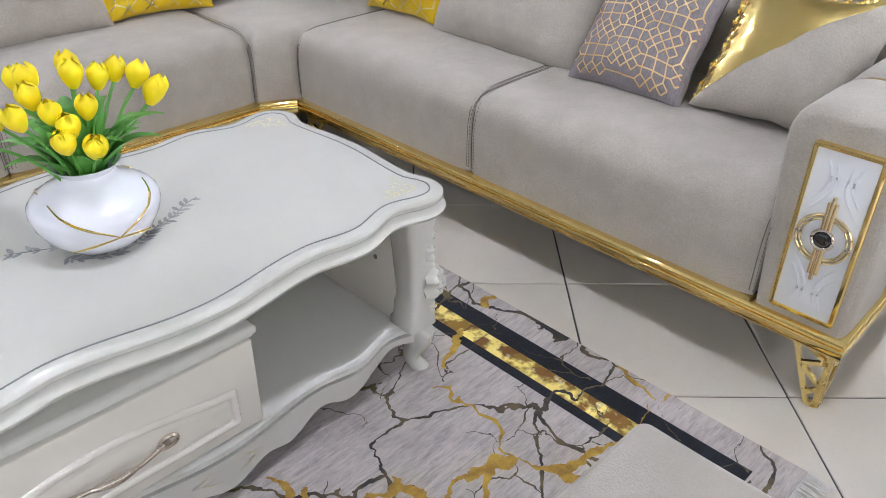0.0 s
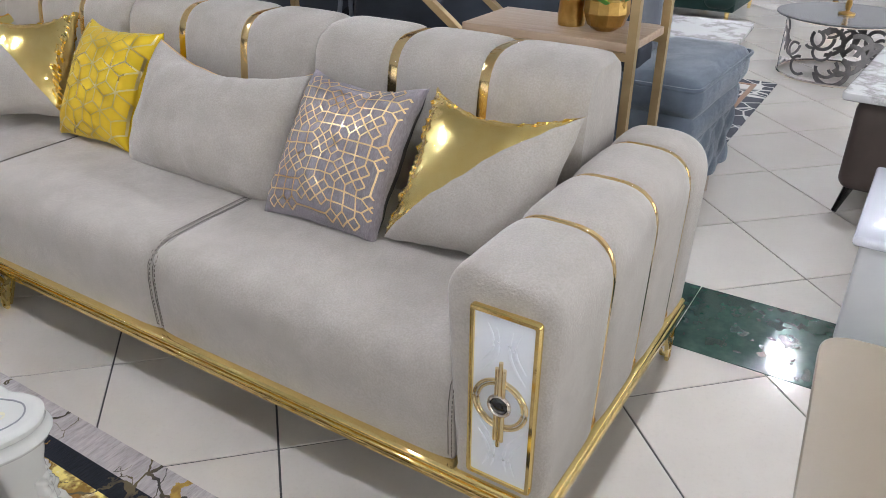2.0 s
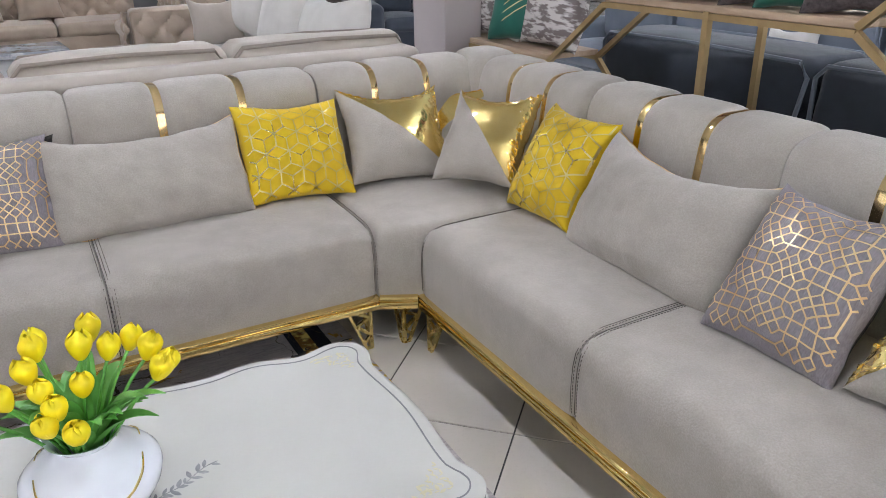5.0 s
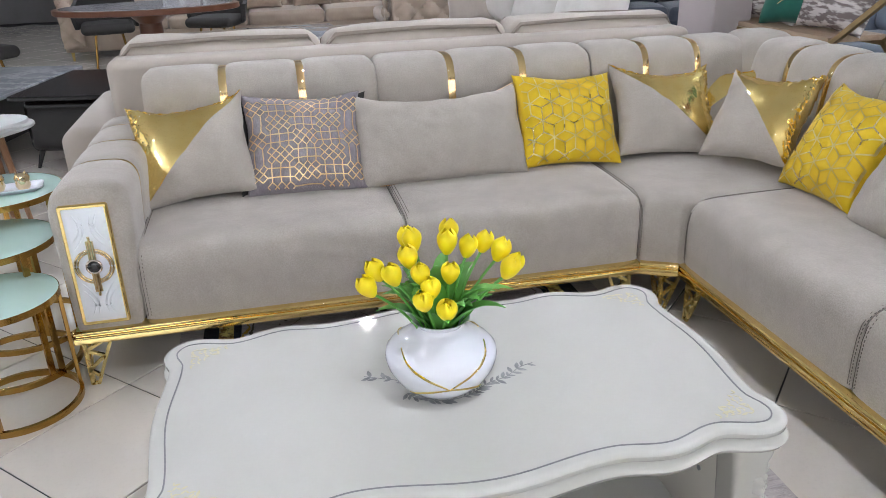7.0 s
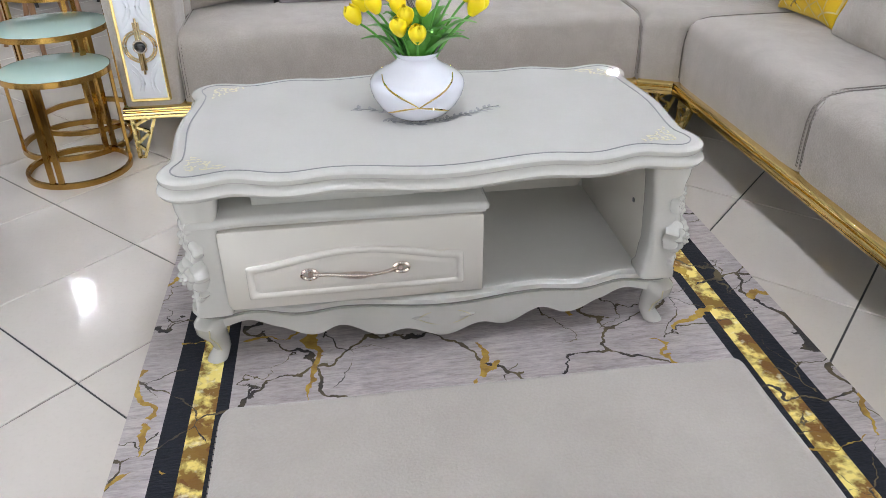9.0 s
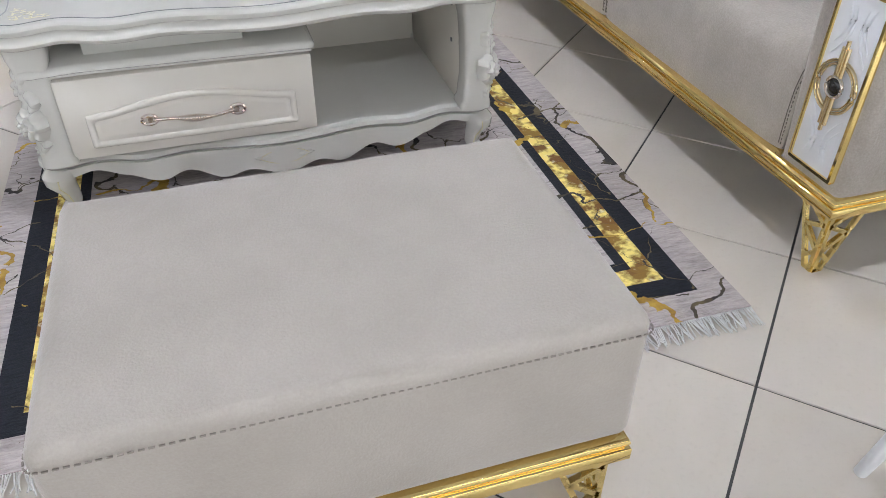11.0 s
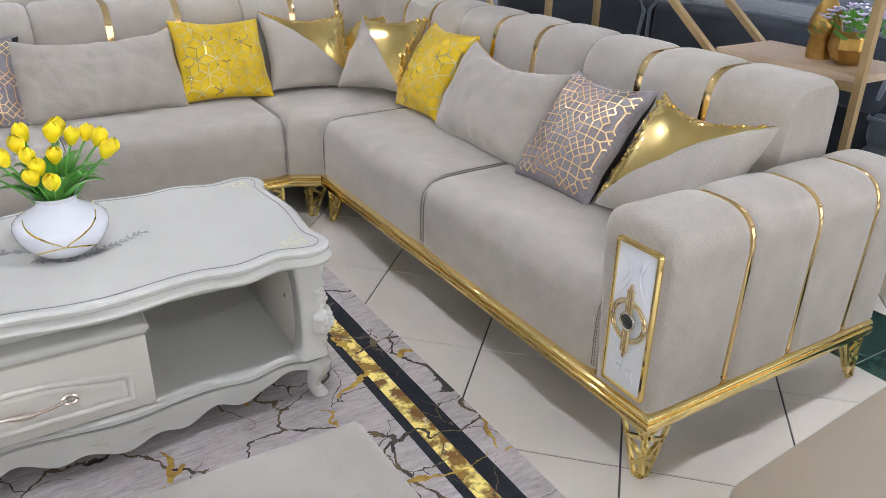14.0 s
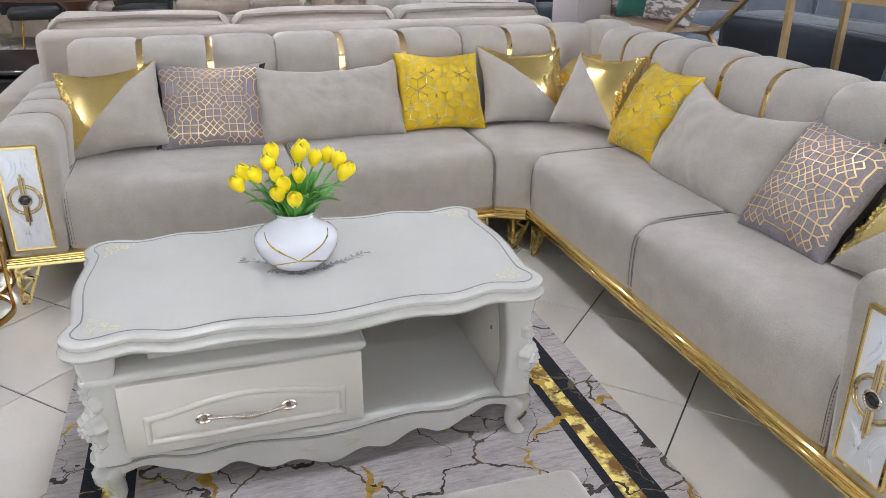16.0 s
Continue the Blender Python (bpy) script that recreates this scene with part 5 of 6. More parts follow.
# tan tufted corner sofa
show_sofa(pose(-3.6, 8.0, 0), 3.9, 1.0, "tan velvet button-tufted sofa with loose cushions", TUFT, 4, 0.88, 0.45, 0.72, 0.25, tuft=True, arms=(True, False), seed=2)
wing = show_sofa(pose(-0.03, 8.2, 0, 0, 0, -90), 1.7, 0.98, "tan velvet tufted sofa wing with a rolled arm", TUFT, 1, 0.80, 0.45, 0.68, 0.30, tuft=True, arms=(False, True), seed=8)
part("tufted_arm_front", move(tufted(0.0, 0.95, 0.12, 0.66, 0.0, 0.13, 0.075), pose(1.70, 0.0, 0, 0, 0, 90)), TUFT, wing)
for x, y, r in ((-2.2, 8.45, 0.1), (-1.35, 8.40, -0.1), (-0.75, 8.5, 0.2)):
    ob = root("throw_pillow", "tan velvet pillow on the tufted sofa", "pillow", basis((x, y, 0.66), (1, r, 0.03), (0, 0.3, 1)), "tan pillows")
    part("cover", pillow_mesh(0.50, 0.44, 0.18, x), TUFT, ob)
# cream wing of the beige sofa
show_sofa(pose(0.22, 5.9, 0, 0, 0, -90), 3.5, 0.98, "cream fabric sofa wing with plump loose cushions", CREAM, 3, 0.70, 0.44, 0.50, 0.2, arms=(False, False), seed=9)
ob = root("throw_pillow", "cream square pillow with piped edge on the cream sofa", "pillow", basis((0.50, 5.35, 0.65), (1, -0.1, 0.03), (0, 0.25, 1)))
part("cover", pillow_mesh(0.46, 0.42, 0.16, 20.0), BEIGE, ob)
for i, (y, z) in enumerate(((5.2, 0.78), (4.3, 0.74), (3.4, 0.72))):
    ob = root("throw_pillow", "large white back pillow leaning on the cream sofa", "pillow", basis((0.80, y, z), (0.1, -1, 0.04 * (i - 1)), (0.35, 0, 1)), "cream pillows")
    part("cover", pillow_mesh(0.82, 0.56, 0.26, 24.0 + i), CREAM, ob)
# slate blue sofa seen from behind, and its arm towards the aisle
show_sofa(pose(2.60, -1.02, 0, 0, 0, 90), 2.80, 0.98, "slate blue velvet sofa with dark back panel and piped cushions", NAVY, 2, 0.885, 0.42, 0.50, 0.16, body=NAVY_DARK, seed=6, low=0.13, pipe=STEEL)
# facing blue sofa further on
show_sofa(pose(3.0, 4.2, 0, 0, 0, -90), 3.9, 1.0, "steel blue sofa with tall back cushions", STEEL, 4, 0.98, 0.44, 0.60, 0.2, seed=12)
ob = root("throw_pillow", "small white pillow on the steel blue sofa", "pillow", basis((3.46, 1.90, 0.60), (0, -1, 0.08), (0.3, 0, 1)))
part("cover", pillow_mesh(0.40, 0.32, 0.14, 31.0), CREAM, ob)
# bottle green sofa
show_sofa(pose(5.6, 2.05, 0, 0, 0, -90), 2.4, 1.0, "bottle green velvet sofa with rounded cushions", DKGREEN, 3, 0.86, 0.45, 0.60, 0.25, piping=False, seed=15)
# dark leather chairs at the back
for x, y in ((2.6, 8.2), (3.9, 8.0)):
    show_sofa(pose(x, y, 0), 1.0, 0.95, "dark brown leather armchair", BROWN, 1, 0.90, 0.45, 0.62, 0.2, feet=BLACKGLOSS, seed=x)
show_sofa(pose(2.35, 6.4, 0, 0, 0, -15), 1.3, 1.0, "slate blue armchair with folded cushions", NAVY, 2, 0.85, 0.45, 0.60, 0.2, seed=18)

# steel blue pouffe with pillow top at the end of the slate sofa
pf = root("pouffe", "steel blue tufted pouffe with piped pillow top on metal legs", "pouffe", pose(1.60, -1.105, 0, 0, 0, -2) @ Matrix.Diagonal((0.98, 0.72, 0.97, 1)))
part("lower_body", puff(0.0, 0.62, 0.0, 0.42, 0.13, 0.40, 0.05, (0.01, 0.02, 0), n=5, e=3), POUF, pf)
part("tufted_side", tufted(0.02, 0.60, 0.15, 0.40, 0.0, 0.085, 0.03), POUF, pf)
part("middle_cushion", puff(-0.02, 0.66, -0.02, 0.44, 0.37, 0.50, 0.05, (0.01, 0.015, 0.01), n=5, e=3, wobble=0.01), POUF, pf)
top_c = part("top_cushion", puff(-0.02, 0.70, -0.04, 0.44, 0.48, 0.63, 0.06, (0.01, 0.015, 0.02), n=6, e=3, wobble=0.012, seed=3), POUF, pf)
part("piping", tube([(x, y, 0.600) for x, y in densify(round_outline([(-0.02, -0.04), (0.70, -0.04), (0.70, 0.44), (-0.02, 0.44)], 0.05, 4), 0.05)], 0.009, 6, closed=True), POUF, top_c)
for x in (0.05, 0.57):
    for y in (0.05, 0.37):
        part("leg", tube([(x, y, 0.14), (x, y, 0.0)], 0.010, 8), SILVER, pf)

# pillar
tagged(part("pillar", box(0.85, 1.065, 1.93, 2.28, 0, H, 0.006), PILLAR, None, smooth=False), "square mauve plastered pillar", "pillar", kind="structure")

# ---- display rack behind the sofa ----
rack = root("display_rack", "satin gold tube display rack with stepped pale wood shelves", "shelf", pose(0, 0, 0))
XA, XB = 1.0, 1.28
LOW, MIDZ, TOPZ = 0.83, 1.105, 2.1
boards = ((-1.075, -0.55, LOW), (-0.17, 0.90, MIDZ), (1.26, 2.05, LOW))
for y0, y1, z in boards:
    part("shelf_board", box(XA - 0.004, XB + 0.004, y0, y1, z - 0.004, z + 0.020, 0.003), PALEWOOD, rack, "pale wood board")
    for x in (XA, XB):
        part("rail", bar((x, y0, z - 0.016), (x, y1, z - 0.016), 0.022, 0.022), RACKGOLD, rack, smooth=False)
for x in (XA, XB):
    for a, b in (((-0.55, LOW - 0.016), (-0.17, MIDZ - 0.016)), ((0.90, MIDZ - 0.016), (1.26, LOW - 0.016)), ((1.26, LOW - 0.016), (0.90, 0.50)), ((-0.17, MIDZ), (-0.55, 1.45))):
        part("brace", bar((x, *a), (x, *b), 0.022, 0.022), RACKGOLD, rack, smooth=False)
    for y, z1 in ((-1.075, TOPZ), (0.372, MIDZ), (2.05, TOPZ)):
        part("post", bar((x, y, 0.0), (x, y, z1), 0.024, 0.024, up=(0, 1, 0)), RACKGOLD, rack, smooth=False)
for y in (-1.075, 2.05):
    part("cross_bar", bar((XA, y, TOPZ), (XB, y, TOPZ), 0.022, 0.022), RACKGOLD, rack, smooth=False)
    part("cross_bar", bar((XA, y, 0.012), (XB, y, 0.012), 0.022, 0.022), RACKGOLD, rack, smooth=False)


def zigzag_material():
    m, nt, p = nodes_of("brushstroke_weave")
    n = ramp(nt, noise_of(nt, 16, 2, stretch=(0.8, 2.6, 1)), 0.44, 0.56)
    nt.links.new(blend(nt, n, (0.60, 0.56, 0.54), (0.19, 0.155, 0.15)), p.inputs["Base Color"])
    p.inputs["Roughness"].default_value = 0.85
    return m


ZIG = zigzag_material()
EMER = surf("emerald_velvet", (0.01, 0.14, 0.10), (0.006, 0.09, 0.07), 7, 0.7, sheen=0.3)
FUR = surf("dark_fur", (0.06, 0.05, 0.055), (0.14, 0.12, 0.13), 60, 0.95, bump=1.0, bscale=120)
WINE = surf("wine_velvet", (0.12, 0.02, 0.03), (0.08, 0.012, 0.02), 7, 0.8)


def rack_pillow(y, z, mat, seed, label, size=0.44, lean=0.25, turn=0.0):
    ob = root("throw_pillow", label, "pillow", basis((1.16, y, z + size * 0.46), (turn, -1, 0.04 * math.sin(seed * 3)), (lean, 0, 1)), "rack pillows")
    c = part("cover", pillow_mesh(size, size * 0.98, 0.14, seed), mat, ob)
    if mat is EMER:
        lines = [((-0.2 * size, -0.4 * size + 0.1 * k * size), (0.5 * size, 0.1 * size * k)) for k in range(1, 5)]
        tagged(part("foil_print", foil(lines, size, size * 0.98, 0.14, seed, 0.006), GOLD_PALE, c), kind="stuff")


rack_pillow(1.42, LOW + 0.02, ZIG, 41, "brown and cream brushstroke pillow on the rack", 0.44)
rack_pillow(1.66, LOW + 0.02, EMER, 42, "emerald velvet pillow with gold lines on the rack", 0.42, 0.3, 0.35)
rack_pillow(1.86, LOW + 0.02, ZIG, 43, "brown and cream brushstroke pillow on the rack", 0.40)
for k, (y, mat, nm) in enumerate(((0.80, CREAM, "cream"), (0.62, EMER, "emerald velvet"), (0.45, WINE, "wine red velvet"), (0.22, FUR, "dark fur"), (0.06, EMER, "emerald velvet"), (-0.10, FUR, "dark fur"))):
    rack_pillow(y, MIDZ + 0.02, mat, 44 + k, f"{nm} pillow standing on the upper rack shelf", 0.40, 0.3, 0.5)

# statuette with planter on the rack, one plain cast shape
st = bmesh.new()
spin([(0.040, 0.0), (0.041, 0.02), (0.038, 0.07), (0.050, 0.085), (0.046, 0.12), (0.036, 0.155), (0.018, 0.185), (0.013, 0.205), (0.022, 0.215), (0.031, 0.235), (0.033, 0.258), (0.027, 0.285), (0.011, 0.297)], 20, st)
for k in range(16):
    t = 2 * math.pi * k / 16
    for z, rr in ((0.265, 0.030), (0.24, 0.033), (0.285, 0.020)):
        made = bmesh.ops.create_uvsphere(st, u_segments=8, v_segments=6, radius=0.014)["verts"]
        if math.cos(t) > -0.3:
            bmesh.ops.translate(st, verts=made, vec=(rr * math.cos(t), rr * math.sin(t), z))
        else:
            bmesh.ops.delete(st, geom=made, context="VERTS")
tube([(0.0, -0.035, 0.145), (-0.015, -0.055, 0.105), (-0.045, -0.085, 0.085), (-0.05, -0.14, 0.082), (-0.03, -0.165, 0.075)], 0.013, 8, st)
statue = tagged(part("statuette", st, GOLD_OLD, None), "gold cast statuette on the pale wood shelf", "statuette")
statue.location = (1.145, -0.835, LOW + 0.020)
pl = root("planter", "small gold bowl planted with lilac flowers", "planter", pose(1.13, -0.945, LOW + 0.020))
part("bowl", spin([(0.030, 0.0), (0.052, 0.015), (0.066, 0.05), (0.064, 0.085), (0.056, 0.090), (0.05, 0.075)], 14), GOLD_OLD, pl, smooth=False)
rnd = random.Random(8)
bm, bm2 = bmesh.new(), bmesh.new()
for k in range(90):
    t, u = rnd.uniform(0, 2 * math.pi), rnd.random() ** 0.5
    p = Vector((0.10 * u * math.cos(t), 0.11 * u * math.sin(t), 0.085 + 0.045 * (1 - u * u) + rnd.uniform(-0.01, 0.012)))
    d = Vector((math.cos(t) * u, math.sin(t) * u, 0.6)).normalized()
    s = d.cross(Vector((0, 0, 1)))
    s = s.normalized() if s.length > 0.01 else Vector((1, 0, 0))
    q = [p, p + d * 0.017 + s * 0.012, p + d * 0.036, p + d * 0.017 - s * 0.012]
    bm.faces.new([bm.verts.new(v) for v in q])
for k in range(46):
    t, u = rnd.uniform(0, 2 * math.pi), rnd.random() ** 0.5
    p = Vector((0.09 * u * math.cos(t), 0.10 * u * math.sin(t), 0.125 + 0.042 * (1 - u * u) + rnd.uniform(0, 0.012)))
    for j in range(5):
        a = 2 * math.pi * j / 5
        q = [p, p + Vector((0.013 * math.cos(a - 0.6), 0.013 * math.sin(a - 0.6), 0.006)), p + Vector((0.019 * math.cos(a), 0.019 * math.sin(a), 0.008)), p + Vector((0.013 * math.cos(a + 0.6), 0.013 * math.sin(a + 0.6), 0.006))]
        bm2.faces.new([bm2.verts.new(v) for v in q])
tagged(part("foliage", bm, LEAF, pl, smooth=False), kind="stuff")
tagged(part("blossom", bm2, LILAC, pl, smooth=False), kind="stuff")

# ---- tables further off ----


def slab_table(m, w, d, h, mat, leg_mat, label, th=0.03, body=None, name="coffee_table"):
    ob = root(name, label, "table", m, "tables on show")
    o = round_outline([(-w / 2, -d / 2), (w / 2, -d / 2), (w / 2, d / 2), (-w / 2, d / 2)], 0.03, 4)
    part("tabletop", loft([[(x, y, z) for x, y in inset_profile(o, i)] for i, z in ((0.006, h - th), (0.0, h - th + 0.004), (0.0, h - 0.004), (0.004, h), (0.010, h))]), mat, ob)
    if body:
        part("body", puff(-w / 2 + 0.05, w / 2 - 0.05, -d / 2 + 0.05, d / 2 - 0.05, 0.10, h - th, 0.05, n=4, e=3), body, ob)
        for sx in (-1, 1):
            for sy in (-1, 1):
                part("leg", tube([(sx * (w / 2 - 0.10), sy * (d / 2 - 0.10), 0.11), (sx * (w / 2 - 0.07), sy * (d / 2 - 0.07), 0.0)], 0.02, 8, taper=[1, 0.5]), leg_mat, ob)
    else:
        for sx in (-1, 1):
            for sy in (-1, 1):
                x, y = sx * (w / 2 - 0.05), sy * (d / 2 - 0.05)
                part("leg", bar((x, y, 0), (x, y, h - th), 0.04, 0.04, up=(0, 1, 0)), leg_mat, ob, smooth=False)
    return ob


slab_table(pose(-2.42, 3.75, 0, 0, 0, -12), 0.80, 0.95, 0.46, BLACKGLOSS, BLACKGLOSS, "black gloss lacquered coffee table with rounded edges", body=BLACKGLOSS)
slab_table(pose(-3.30, 4.10, 0, 0, 0, -14), 0.75, 1.6, 0.42, MARBLE_G, DKGREY, "dark low table with grey marble top", body=DKGREY)
slab_table(pose(-1.25, 6.05, 0, 0, 0, 4), 1.15, 0.6, 0.46, MARBLE_G, WHITE_PAINT, "white coffee table with dark stone top before the tan sofa", 0.05, body=WHITE_PAINT)
slab_table(pose(3.12, -0.50, 0, 0, 0, 4), 0.60, 0.9, 0.47, MARBLE_W, BLACKGLOSS, "low table with pale marble top", body=DKGREY)
slab_table(pose(2.70, -1.86, 0, 0, 0, -4), 1.1, 0.62, 0.50, MARBLE_W, BLACKGLOSS, "dark curved cabinet table with pale marble top", body=BROWN)
ov = root("dining_table", "oval red wood dining table with grey stone top", "table", pose(-2.35, 5.9, 0))
for nm, mat, zz in (("rim", REDWOOD, ((0.985, 0.70), (1.0, 0.705), (1.0, 0.745), (0.985, 0.75))), ("stone_top", MARBLE_G, ((0.93, 0.748), (0.93, 0.754)))):
    part(nm, loft([[(0.80 * k * math.cos(t), 0.5 * k * math.sin(t), z) for t in [2 * math.pi * i / 40 for i in range(40)]] for k, z in zz]), mat, ov)
part("pedestal", spin([(0.28, 0.0), (0.26, 0.04), (0.12, 0.10), (0.10, 0.6), (0.2, 0.70)], 20), REDWOOD, ov)


def tub_chair(m):
    ob = root("dining_chair", "dark grey tub chair on gold metal legs", "chair", m, "grey tub chairs")
    part("seat", puff(-0.26, 0.26, -0.26, 0.24, 0.40, 0.50, 0.05, (0, 0, 0.015), n=4, e=3), DKGREY, ob)
    rings = []
    for i in range(17):
        t = radians(180 * i / 16)
        hgt = 0.62 + 0.28 * math.sin(t) ** 2
        rings.append([(r * math.cos(t) * 1.02, r * math.sin(t), z) for r, z in ((0.27, 0.44), (0.31, 0.44), (0.345, hgt), (0.30, hgt))])
    part("backrest", loft(rings), DKGREY, ob)
    for k in range(4):
        t = radians(45 + 90 * k)
        part("leg", tube([(0.18 * math.cos(t), 0.18 * math.sin(t), 0.41), (0.25 * math.cos(t), 0.25 * math.sin(t), 0.0)], 0.012, 8), BRASS, ob)
    return ob


ch = tub_chair(pose(-3.75, 5.6, 0, 0, 0, 140))
copy_thing(ch, pose(-2.95, 7.2, 0, 0, 0, 10))
copy_thing(ch, pose(-1.85, 7.3, 0, 0, 0, -20))


def spindle_chair(m):
    ob = root("dining_chair", "white painted wooden chair with turned splat", "chair", m, "white chairs")
    part("seat", puff(-0.22, 0.22, -0.22, 0.22, 0.43, 0.49, 0.02, (0, 0, 0.01), n=3, e=3), BROWN, ob)
    for x in (-0.20, 0.20):
        part("post", tube([(x, 0.2, 0.0), (x, 0.2, 0.5), (x, 0.25, 1.0)], 0.022, 8), WHITE_PAINT, ob)
        part("leg", tube([(x, -0.2, 0.45), (x, -0.2, 0.0)], 0.022, 8, taper=[1, 0.7]), WHITE_PAINT, ob)
    part("top_rail", bar((-0.22, 0.25, 1.0), (0.22, 0.25, 1.0), 0.03, 0.10), WHITE_PAINT, ob)
    part("lower_rail", bar((-0.20, 0.21, 0.62), (0.20, 0.21, 0.62), 0.025, 0.05), WHITE_PAINT, ob)
    part("splat", tube([(0, 0.21, 0.64), (0, 0.215, 0.70), (0, 0.22, 0.76), (0, 0.225, 0.82), (0, 0.235, 0.88), (0, 0.245, 0.96)], 0.045, 10, taper=[0.4, 1, 0.5, 1, 0.5, 0.8]), WHITE_PAINT, ob)
    return ob


wc = spindle_chair(pose(-1.75, 8.6, 0, 0, 0, 160))
copy_thing(wc, pose(-2.35, 8.9, 0, 0, 0, 190))


def kidney_table(m, s, h):
    ob = root("side_table", "white kidney-shaped side table on round walnut legs", "side table", m, "kidney tables")
    o = []
    for i in range(40):
        t = 2 * math.pi * i / 40
        r = s * (1 + 0.22 * math.cos(2 * t) + 0.10 * math.sin(t * 2 + 0.6) + 0.08 * math.cos(t))
        o.append((r * math.cos(t), r * math.sin(t) * 0.85))
    part("tabletop", loft([[(x, y, z) for x, y in inset_profile(o, i)] for i, z in ((0.012, h - 0.022), (0.0, h - 0.016), (0.0, h - 0.003), (0.004, h))]), WHITE_PAINT, ob)
    for k in range(3):
        t = radians(30 + 120 * k)
        part("leg", tube([(s * 0.5 * math.cos(t), s * 0.5 * math.sin(t), h - 0.02), (s * 0.8 * math.cos(t), s * 0.8 * math.sin(t), 0)], 0.02, 10, taper=[1, 0.6]), WOODLEG, ob)
    return ob


kidney_table(pose(-2.86, 2.33, 0, 0, 0, 20), 0.25, 0.52)
kidney_table(pose(-2.79, 2.50, 0, 0, 0, 60), 0.23, 0.45)
card = root("sign_card", "small white card with grey lettering bars on the kidney table", "sign", pose(-2.86, 2.27, 0.521, -12, 0, 5))
part("card", box(-0.085, 0.085, -0.004, 0.004, 0.0, 0.085, 0.002), WHITE_PAINT, card)
part("lettering", box(-0.05, 0.03, -0.006, -0.0042, 0.03, 0.048, 0), DKGREY, card, smooth=False)

# round table with a pierced steel drum
rt = root("round_table", "round table with pierced steel drum base and dark glass top", "table", pose(4.5, -1.27, 0) @ Matrix.Diagonal((0.85, 0.85, 0.78, 1)))
part("glass_top", spin([(0.46, 0.475), (0.48, 0.478), (0.48, 0.488), (0.47, 0.49), (0.46, 0.49)], 40), GREYTOP, rt)
bm = bmesh.new()
rnd = random.Random(4)
for k in range(34):
    t0, z0 = rnd.uniform(0, 2 * math.pi), rnd.uniform(0.04, 0.30)
    rr = rnd.uniform(0.07, 0.14)
    n = 12
    inner, outer = [], []
    for i in range(n + 1):
        a = rnd.uniform(-0.05, 0.05) + radians(230 * i / n) + t0 * 3
        for lst, q in ((inner, rr * 0.72), (outer, rr)):
            th, z = t0 + q * math.cos(a) / 0.40, min(0.47, max(0.0, z0 + 0.08 + q * math.sin(a)))
            lst.append((0.40 * math.cos(th), 0.40 * math.sin(th), z))
    a = [bm.verts.new(p) for p in inner]
    b = [bm.verts.new(p) for p in outer]
    for i in range(n):
        bm.faces.new((a[i], a[i + 1], b[i + 1], b[i]))
drum = part("pierced_drum", bm, PEWTER, rt, smooth=False)
drum.modifiers.new("thickness", "SOLIDIFY").thickness = 0.004
for z in (0.012, 0.462):
    part("ring", tube([(0.40 * math.cos(t), 0.40 * math.sin(t), z) for t in [2 * math.pi * i / 40 for i in range(40)]], 0.010, 6, closed=True), SILVER, rt)
cnd = root("candle_holder", "dark bronze candle holder on the round table", "ornament", pose(4.47, -1.27, 0.383))
part("stand", spin([(0.05, 0.0), (0.05, 0.01), (0.012, 0.02), (0.02, 0.06), (0.012, 0.10), (0.03, 0.14), (0.034, 0.17)], 14), GOLD_OLD, cnd)


def far_rug_material():
    m, nt, p = nodes_of("patterned_rug")
    v = nt.nodes.new("ShaderNodeTexVoronoi")
    v.feature = "DISTANCE_TO_EDGE"
    v.inputs["Scale"].default_value = 9
    nt.links.new(nt.nodes.new("ShaderNodeTexCoord").outputs["Object"], v.inputs["Vector"])
    nt.links.new(blend(nt, ramp(nt, v.outputs["Distance"], 0.03, 0.06), (0.55, 0.53, 0.50), (0.06, 0.065, 0.08)), p.inputs["Base Color"])
    p.inputs["Roughness"].default_value = 0.9
    return m


FRUG = far_rug_material()
fr = root("rug", "dark patterned rug with a brown and cream border", "rug", pose(4.1, -0.75, 0))
part("carpet", box(-1.35, -0.06, -0.27, 0.95, 0.0, 0.009, 0.003, 1), FRUG, fr, smooth=False)
bm = bmesh.new()
for k, (w0, w1) in enumerate(((0.10, 0.13),)):
    for b in ((-1.35 + w0, -0.06 - w0, -0.27 + w0, -0.27 + w1), (-1.35 + w0, -0.06 - w0, 0.95 - w1, 0.95 - w0), (-1.35 + w0, -1.35 + w1, -0.27 + w1, 0.95 - w1), (-0.06 - w1, -0.06 - w0, -0.27 + w1, 0.95 - w1)):
        box(*b, 0.006, 0.011, 0, bm=bm)
part("border", bm, WOODLEG, fr, smooth=False)

# low white table with a dark inset on a brown base, past the nesting tables
lt = root("coffee_table", "low white gloss coffee table with dark inset on a brown base", "table", pose(-2.80, -0.27, 0, 0, 0, -32))
o = round_outline([(-0.36, -0.50), (0.36, -0.50), (0.36, 0.50), (-0.36, 0.50)], 0.05, 6)
part("tabletop", loft([[(x, y, z) for x, y in inset_profile(o, i)] for i, z in ((0.03, 0.225), (0.004, 0.232), (0.0, 0.245), (0.0, 0.268), (0.006, 0.278), (0.016, 0.280))]), WHITE_GLOSS, lt)
part("inset_panel", box(-0.28, 0.28, -0.42, 0.42, 0.279, 0.283, 0.001, 1), BLACKGLOSS, lt, "dark glossy inset panel")
part("base", box(-0.32, 0.32, -0.46, 0.46, 0.09, 0.226, 0.008), BROWN, lt, "brown wooden base")
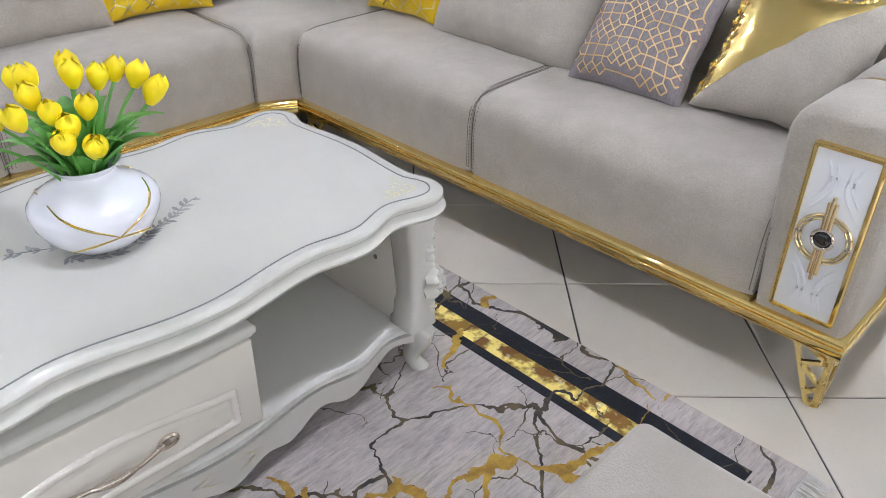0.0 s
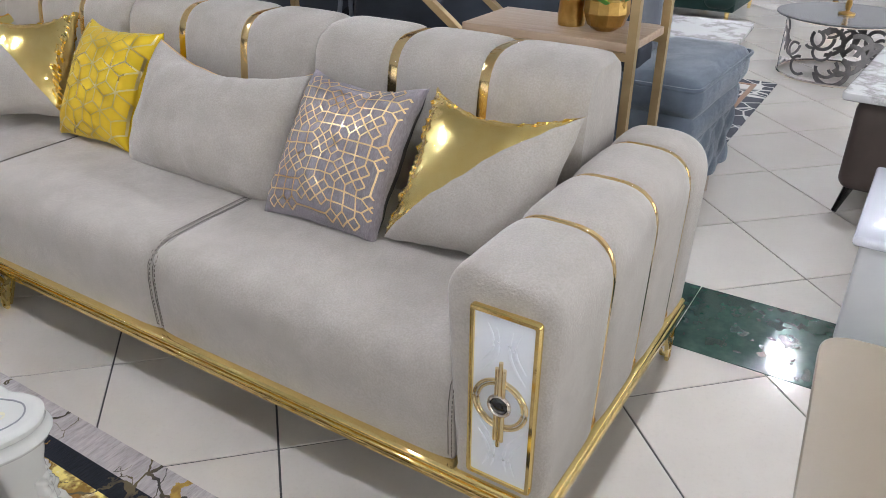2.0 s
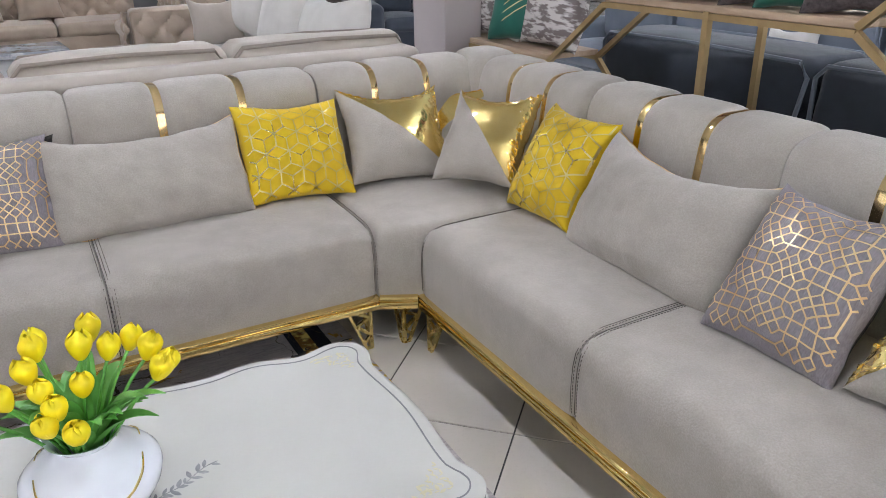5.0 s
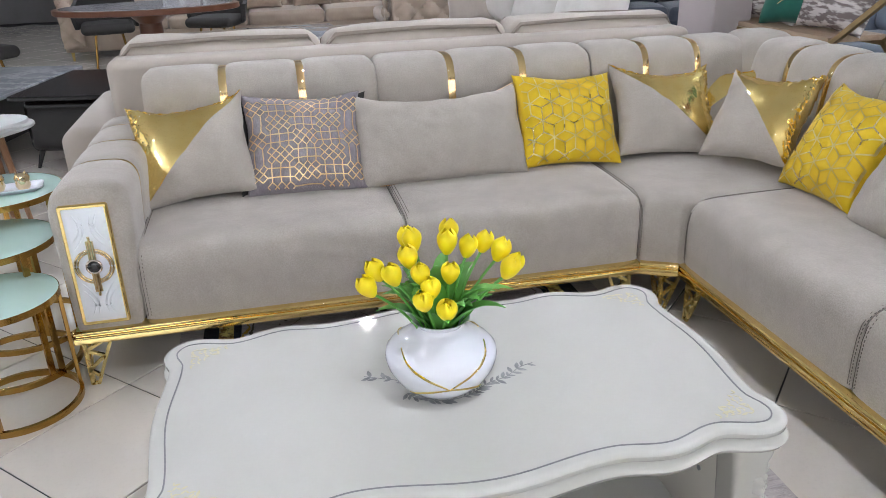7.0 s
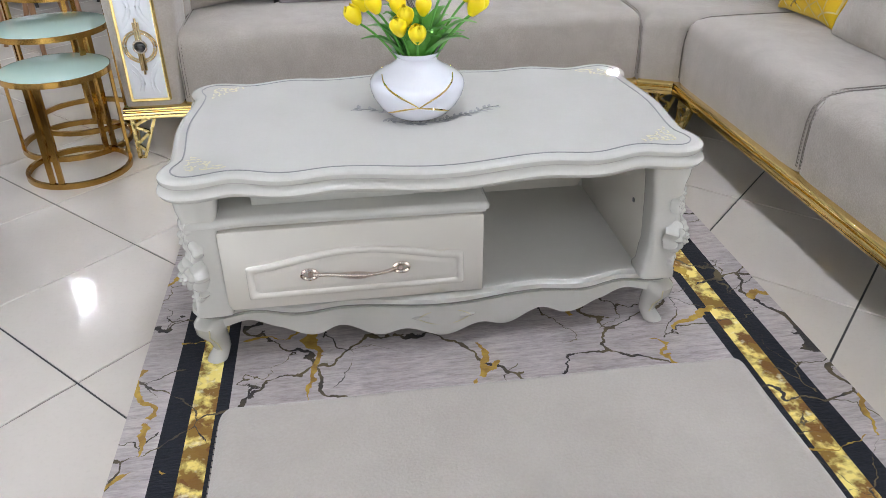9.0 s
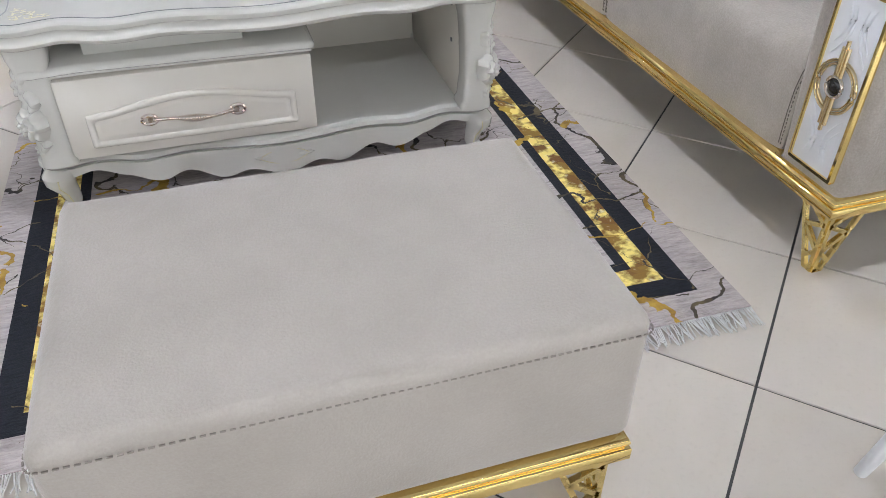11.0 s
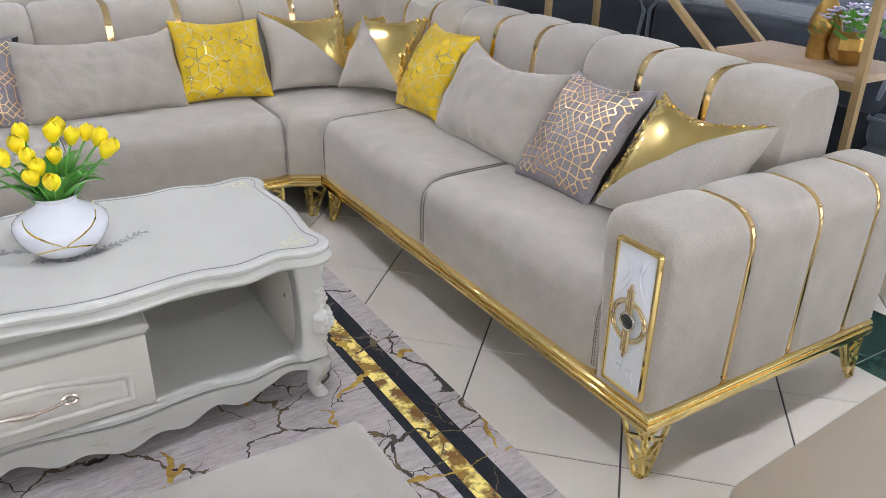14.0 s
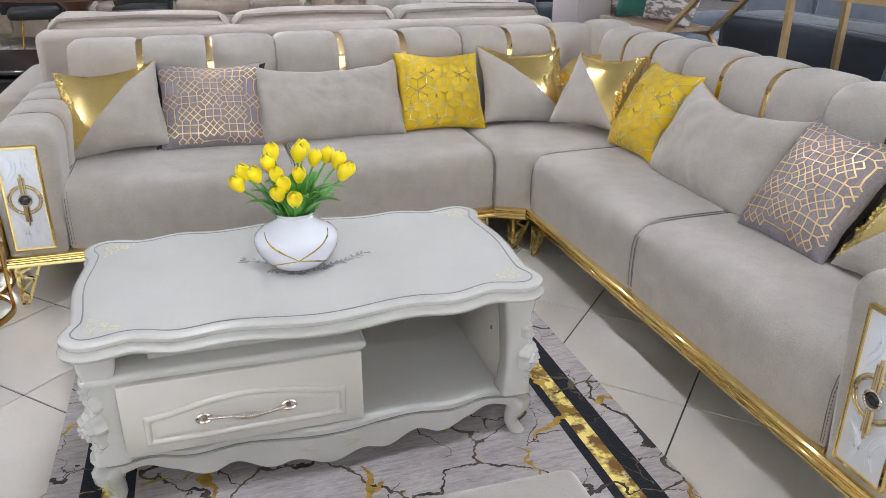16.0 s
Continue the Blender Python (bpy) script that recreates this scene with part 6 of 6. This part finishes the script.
for sx in (-1, 1):
    for sy in (-1, 1):
        part("foot", spin([(0.026, 0.0), (0.028, 0.004), (0.042, 0.085), (0.042, 0.092)], 16, centre=(sx * 0.27, sy * 0.41, 0)), DKGREY, lt)

# white table on gilt curved legs at the far side
gt = root("classical_table", "white stone table on gilt curved legs", "table", pose(7.45, -0.25, 0))
part("tabletop", loft([[(x, y, z) for x, y in inset_profile(round_outline([(-0.42, -0.75), (0.42, -0.75), (0.42, 0.75), (-0.42, 0.75)], 0.10, 6), i)] for i, z in ((0.02, 0.44), (0.0, 0.45), (0.0, 0.475), (0.012, 0.485))]), MARBLE_W, gt)
part("apron", box(-0.34, 0.34, -0.66, 0.66, 0.36, 0.44, 0.01), WHITE_PAINT, gt)
for sx in (-1, 1):
    for sy in (-1, 1):
        x, y = sx * 0.34, sy * 0.66
        part("leg", tube([(x, y, 0.40), (x + sx * 0.03, y + sy * 0.03, 0.30), (x + sx * 0.01, y + sy * 0.01, 0.15), (x + sx * 0.02, y + sy * 0.02, 0.04), (x + sx * 0.04, y + sy * 0.04, 0.0)], 0.045, 10, taper=[1.1, 1.2, 0.6, 0.5, 0.7]), GOLD_OLD, gt)

wcab = root("white_cabinet", "white gloss low cabinet with rounded edges", "cabinet", pose(1.12, -2.42, 0, 0, 0, 0))
part("body", box(0.02, 0.58, 0.02, 0.70, 0.06, 0.37, 0.01), WHITE_PAINT, wcab)
part("top", box(0.0, 0.60, 0.0, 0.72, 0.37, 0.40, 0.012, 3), WHITE_GLOSS, wcab)
part("plinth", box(0.05, 0.55, 0.05, 0.67, 0.0, 0.06, 0.003), BLACKGLOSS, wcab)

# ---- ceiling lamps ----
LAMP = bpy.data.materials.new("lamp_disc")
LAMP.use_nodes = True
e = LAMP.node_tree.nodes["Principled BSDF"]
e.inputs["Emission Color"].default_value = (0.918, 0.97, 1.098, 1)
e.inputs["Emission Strength"].default_value = LAMP_GLOW
for lx in LAMP_X:
    for ly in LAMP_Y:
        ob = root("ceiling_light", "round recessed white ceiling downlight, easternmost column added as fill", "ceiling light", pose(lx, ly, H), "ceiling lights")
        part("disc", spin([(0.07, -0.012), (0.07, -0.004)], 20), LAMP, ob)
        part("rim", spin([(0.072, -0.012), (0.092, -0.010), (0.094, 0.0), (0.072, -0.001)], 20), WHITE_PAINT, ob)

# ---- floor tiles ----
S, J = 0.45, 0.0026
E1, E2 = Vector((math.sqrt(0.5), math.sqrt(0.5))) * S, Vector((math.sqrt(0.5), -math.sqrt(0.5))) * S
proto = None
rest = bmesh.new()


def tile_verts(bm, c):
    d1, d2 = E1.normalized(), E2.normalized()
    rings = []
    for q, z in ((S / 2 - J, -0.0045), (S / 2 - J, -0.0010), (S / 2 - J - 0.0012, 0.0)):
        rings.append([(c.x + d1.x * a * q + d2.x * b * q, c.y + d1.y * a * q + d2.y * b * q, z) for a, b in ((-1, -1), (1, -1), (1, 1), (-1, 1))])
    return loft(rings, bm)


for i in range(-40, 42):
    for j in range(-40, 42):
        c = (i + 0.5) * E1 + (j + 0.5) * E2
        if not (X0 + 0.3 < c.x < X1 - 0.3 and Y0 + 0.3 < c.y < Y1 - 0.3):
            continue
        if -3.0 < c.x < 3.0 and -2.9 < c.y < 2.4:
            if proto is None:
                proto = part("tile", tile_verts(None, Vector((0, 0))), TILE, floor, smooth=False)
                proto.location = (c.x, c.y, 0)
            else:
                t = new("tile", proto.data)
                t.parent, t.location = floor, (c.x, c.y, 0)
        else:
            tile_verts(rest, c)
tagged(part("tile_field", rest, TILE, floor, smooth=False), kind="stuff")
y = -5.5
strip = None
while y < 2.0:
    if strip is None:
        strip = part("green_tile", box(0.957, 1.341, 0.0, 0.597, -0.003, 0.003, 0.0015, 1), GREENM, floor, "dark green marble tile", smooth=False)
        strip.location = (0, y, 0)
    else:
        t = new("green_tile", strip.data)
        t.parent, t.location = floor, (0, y, 0)
    y += 0.60
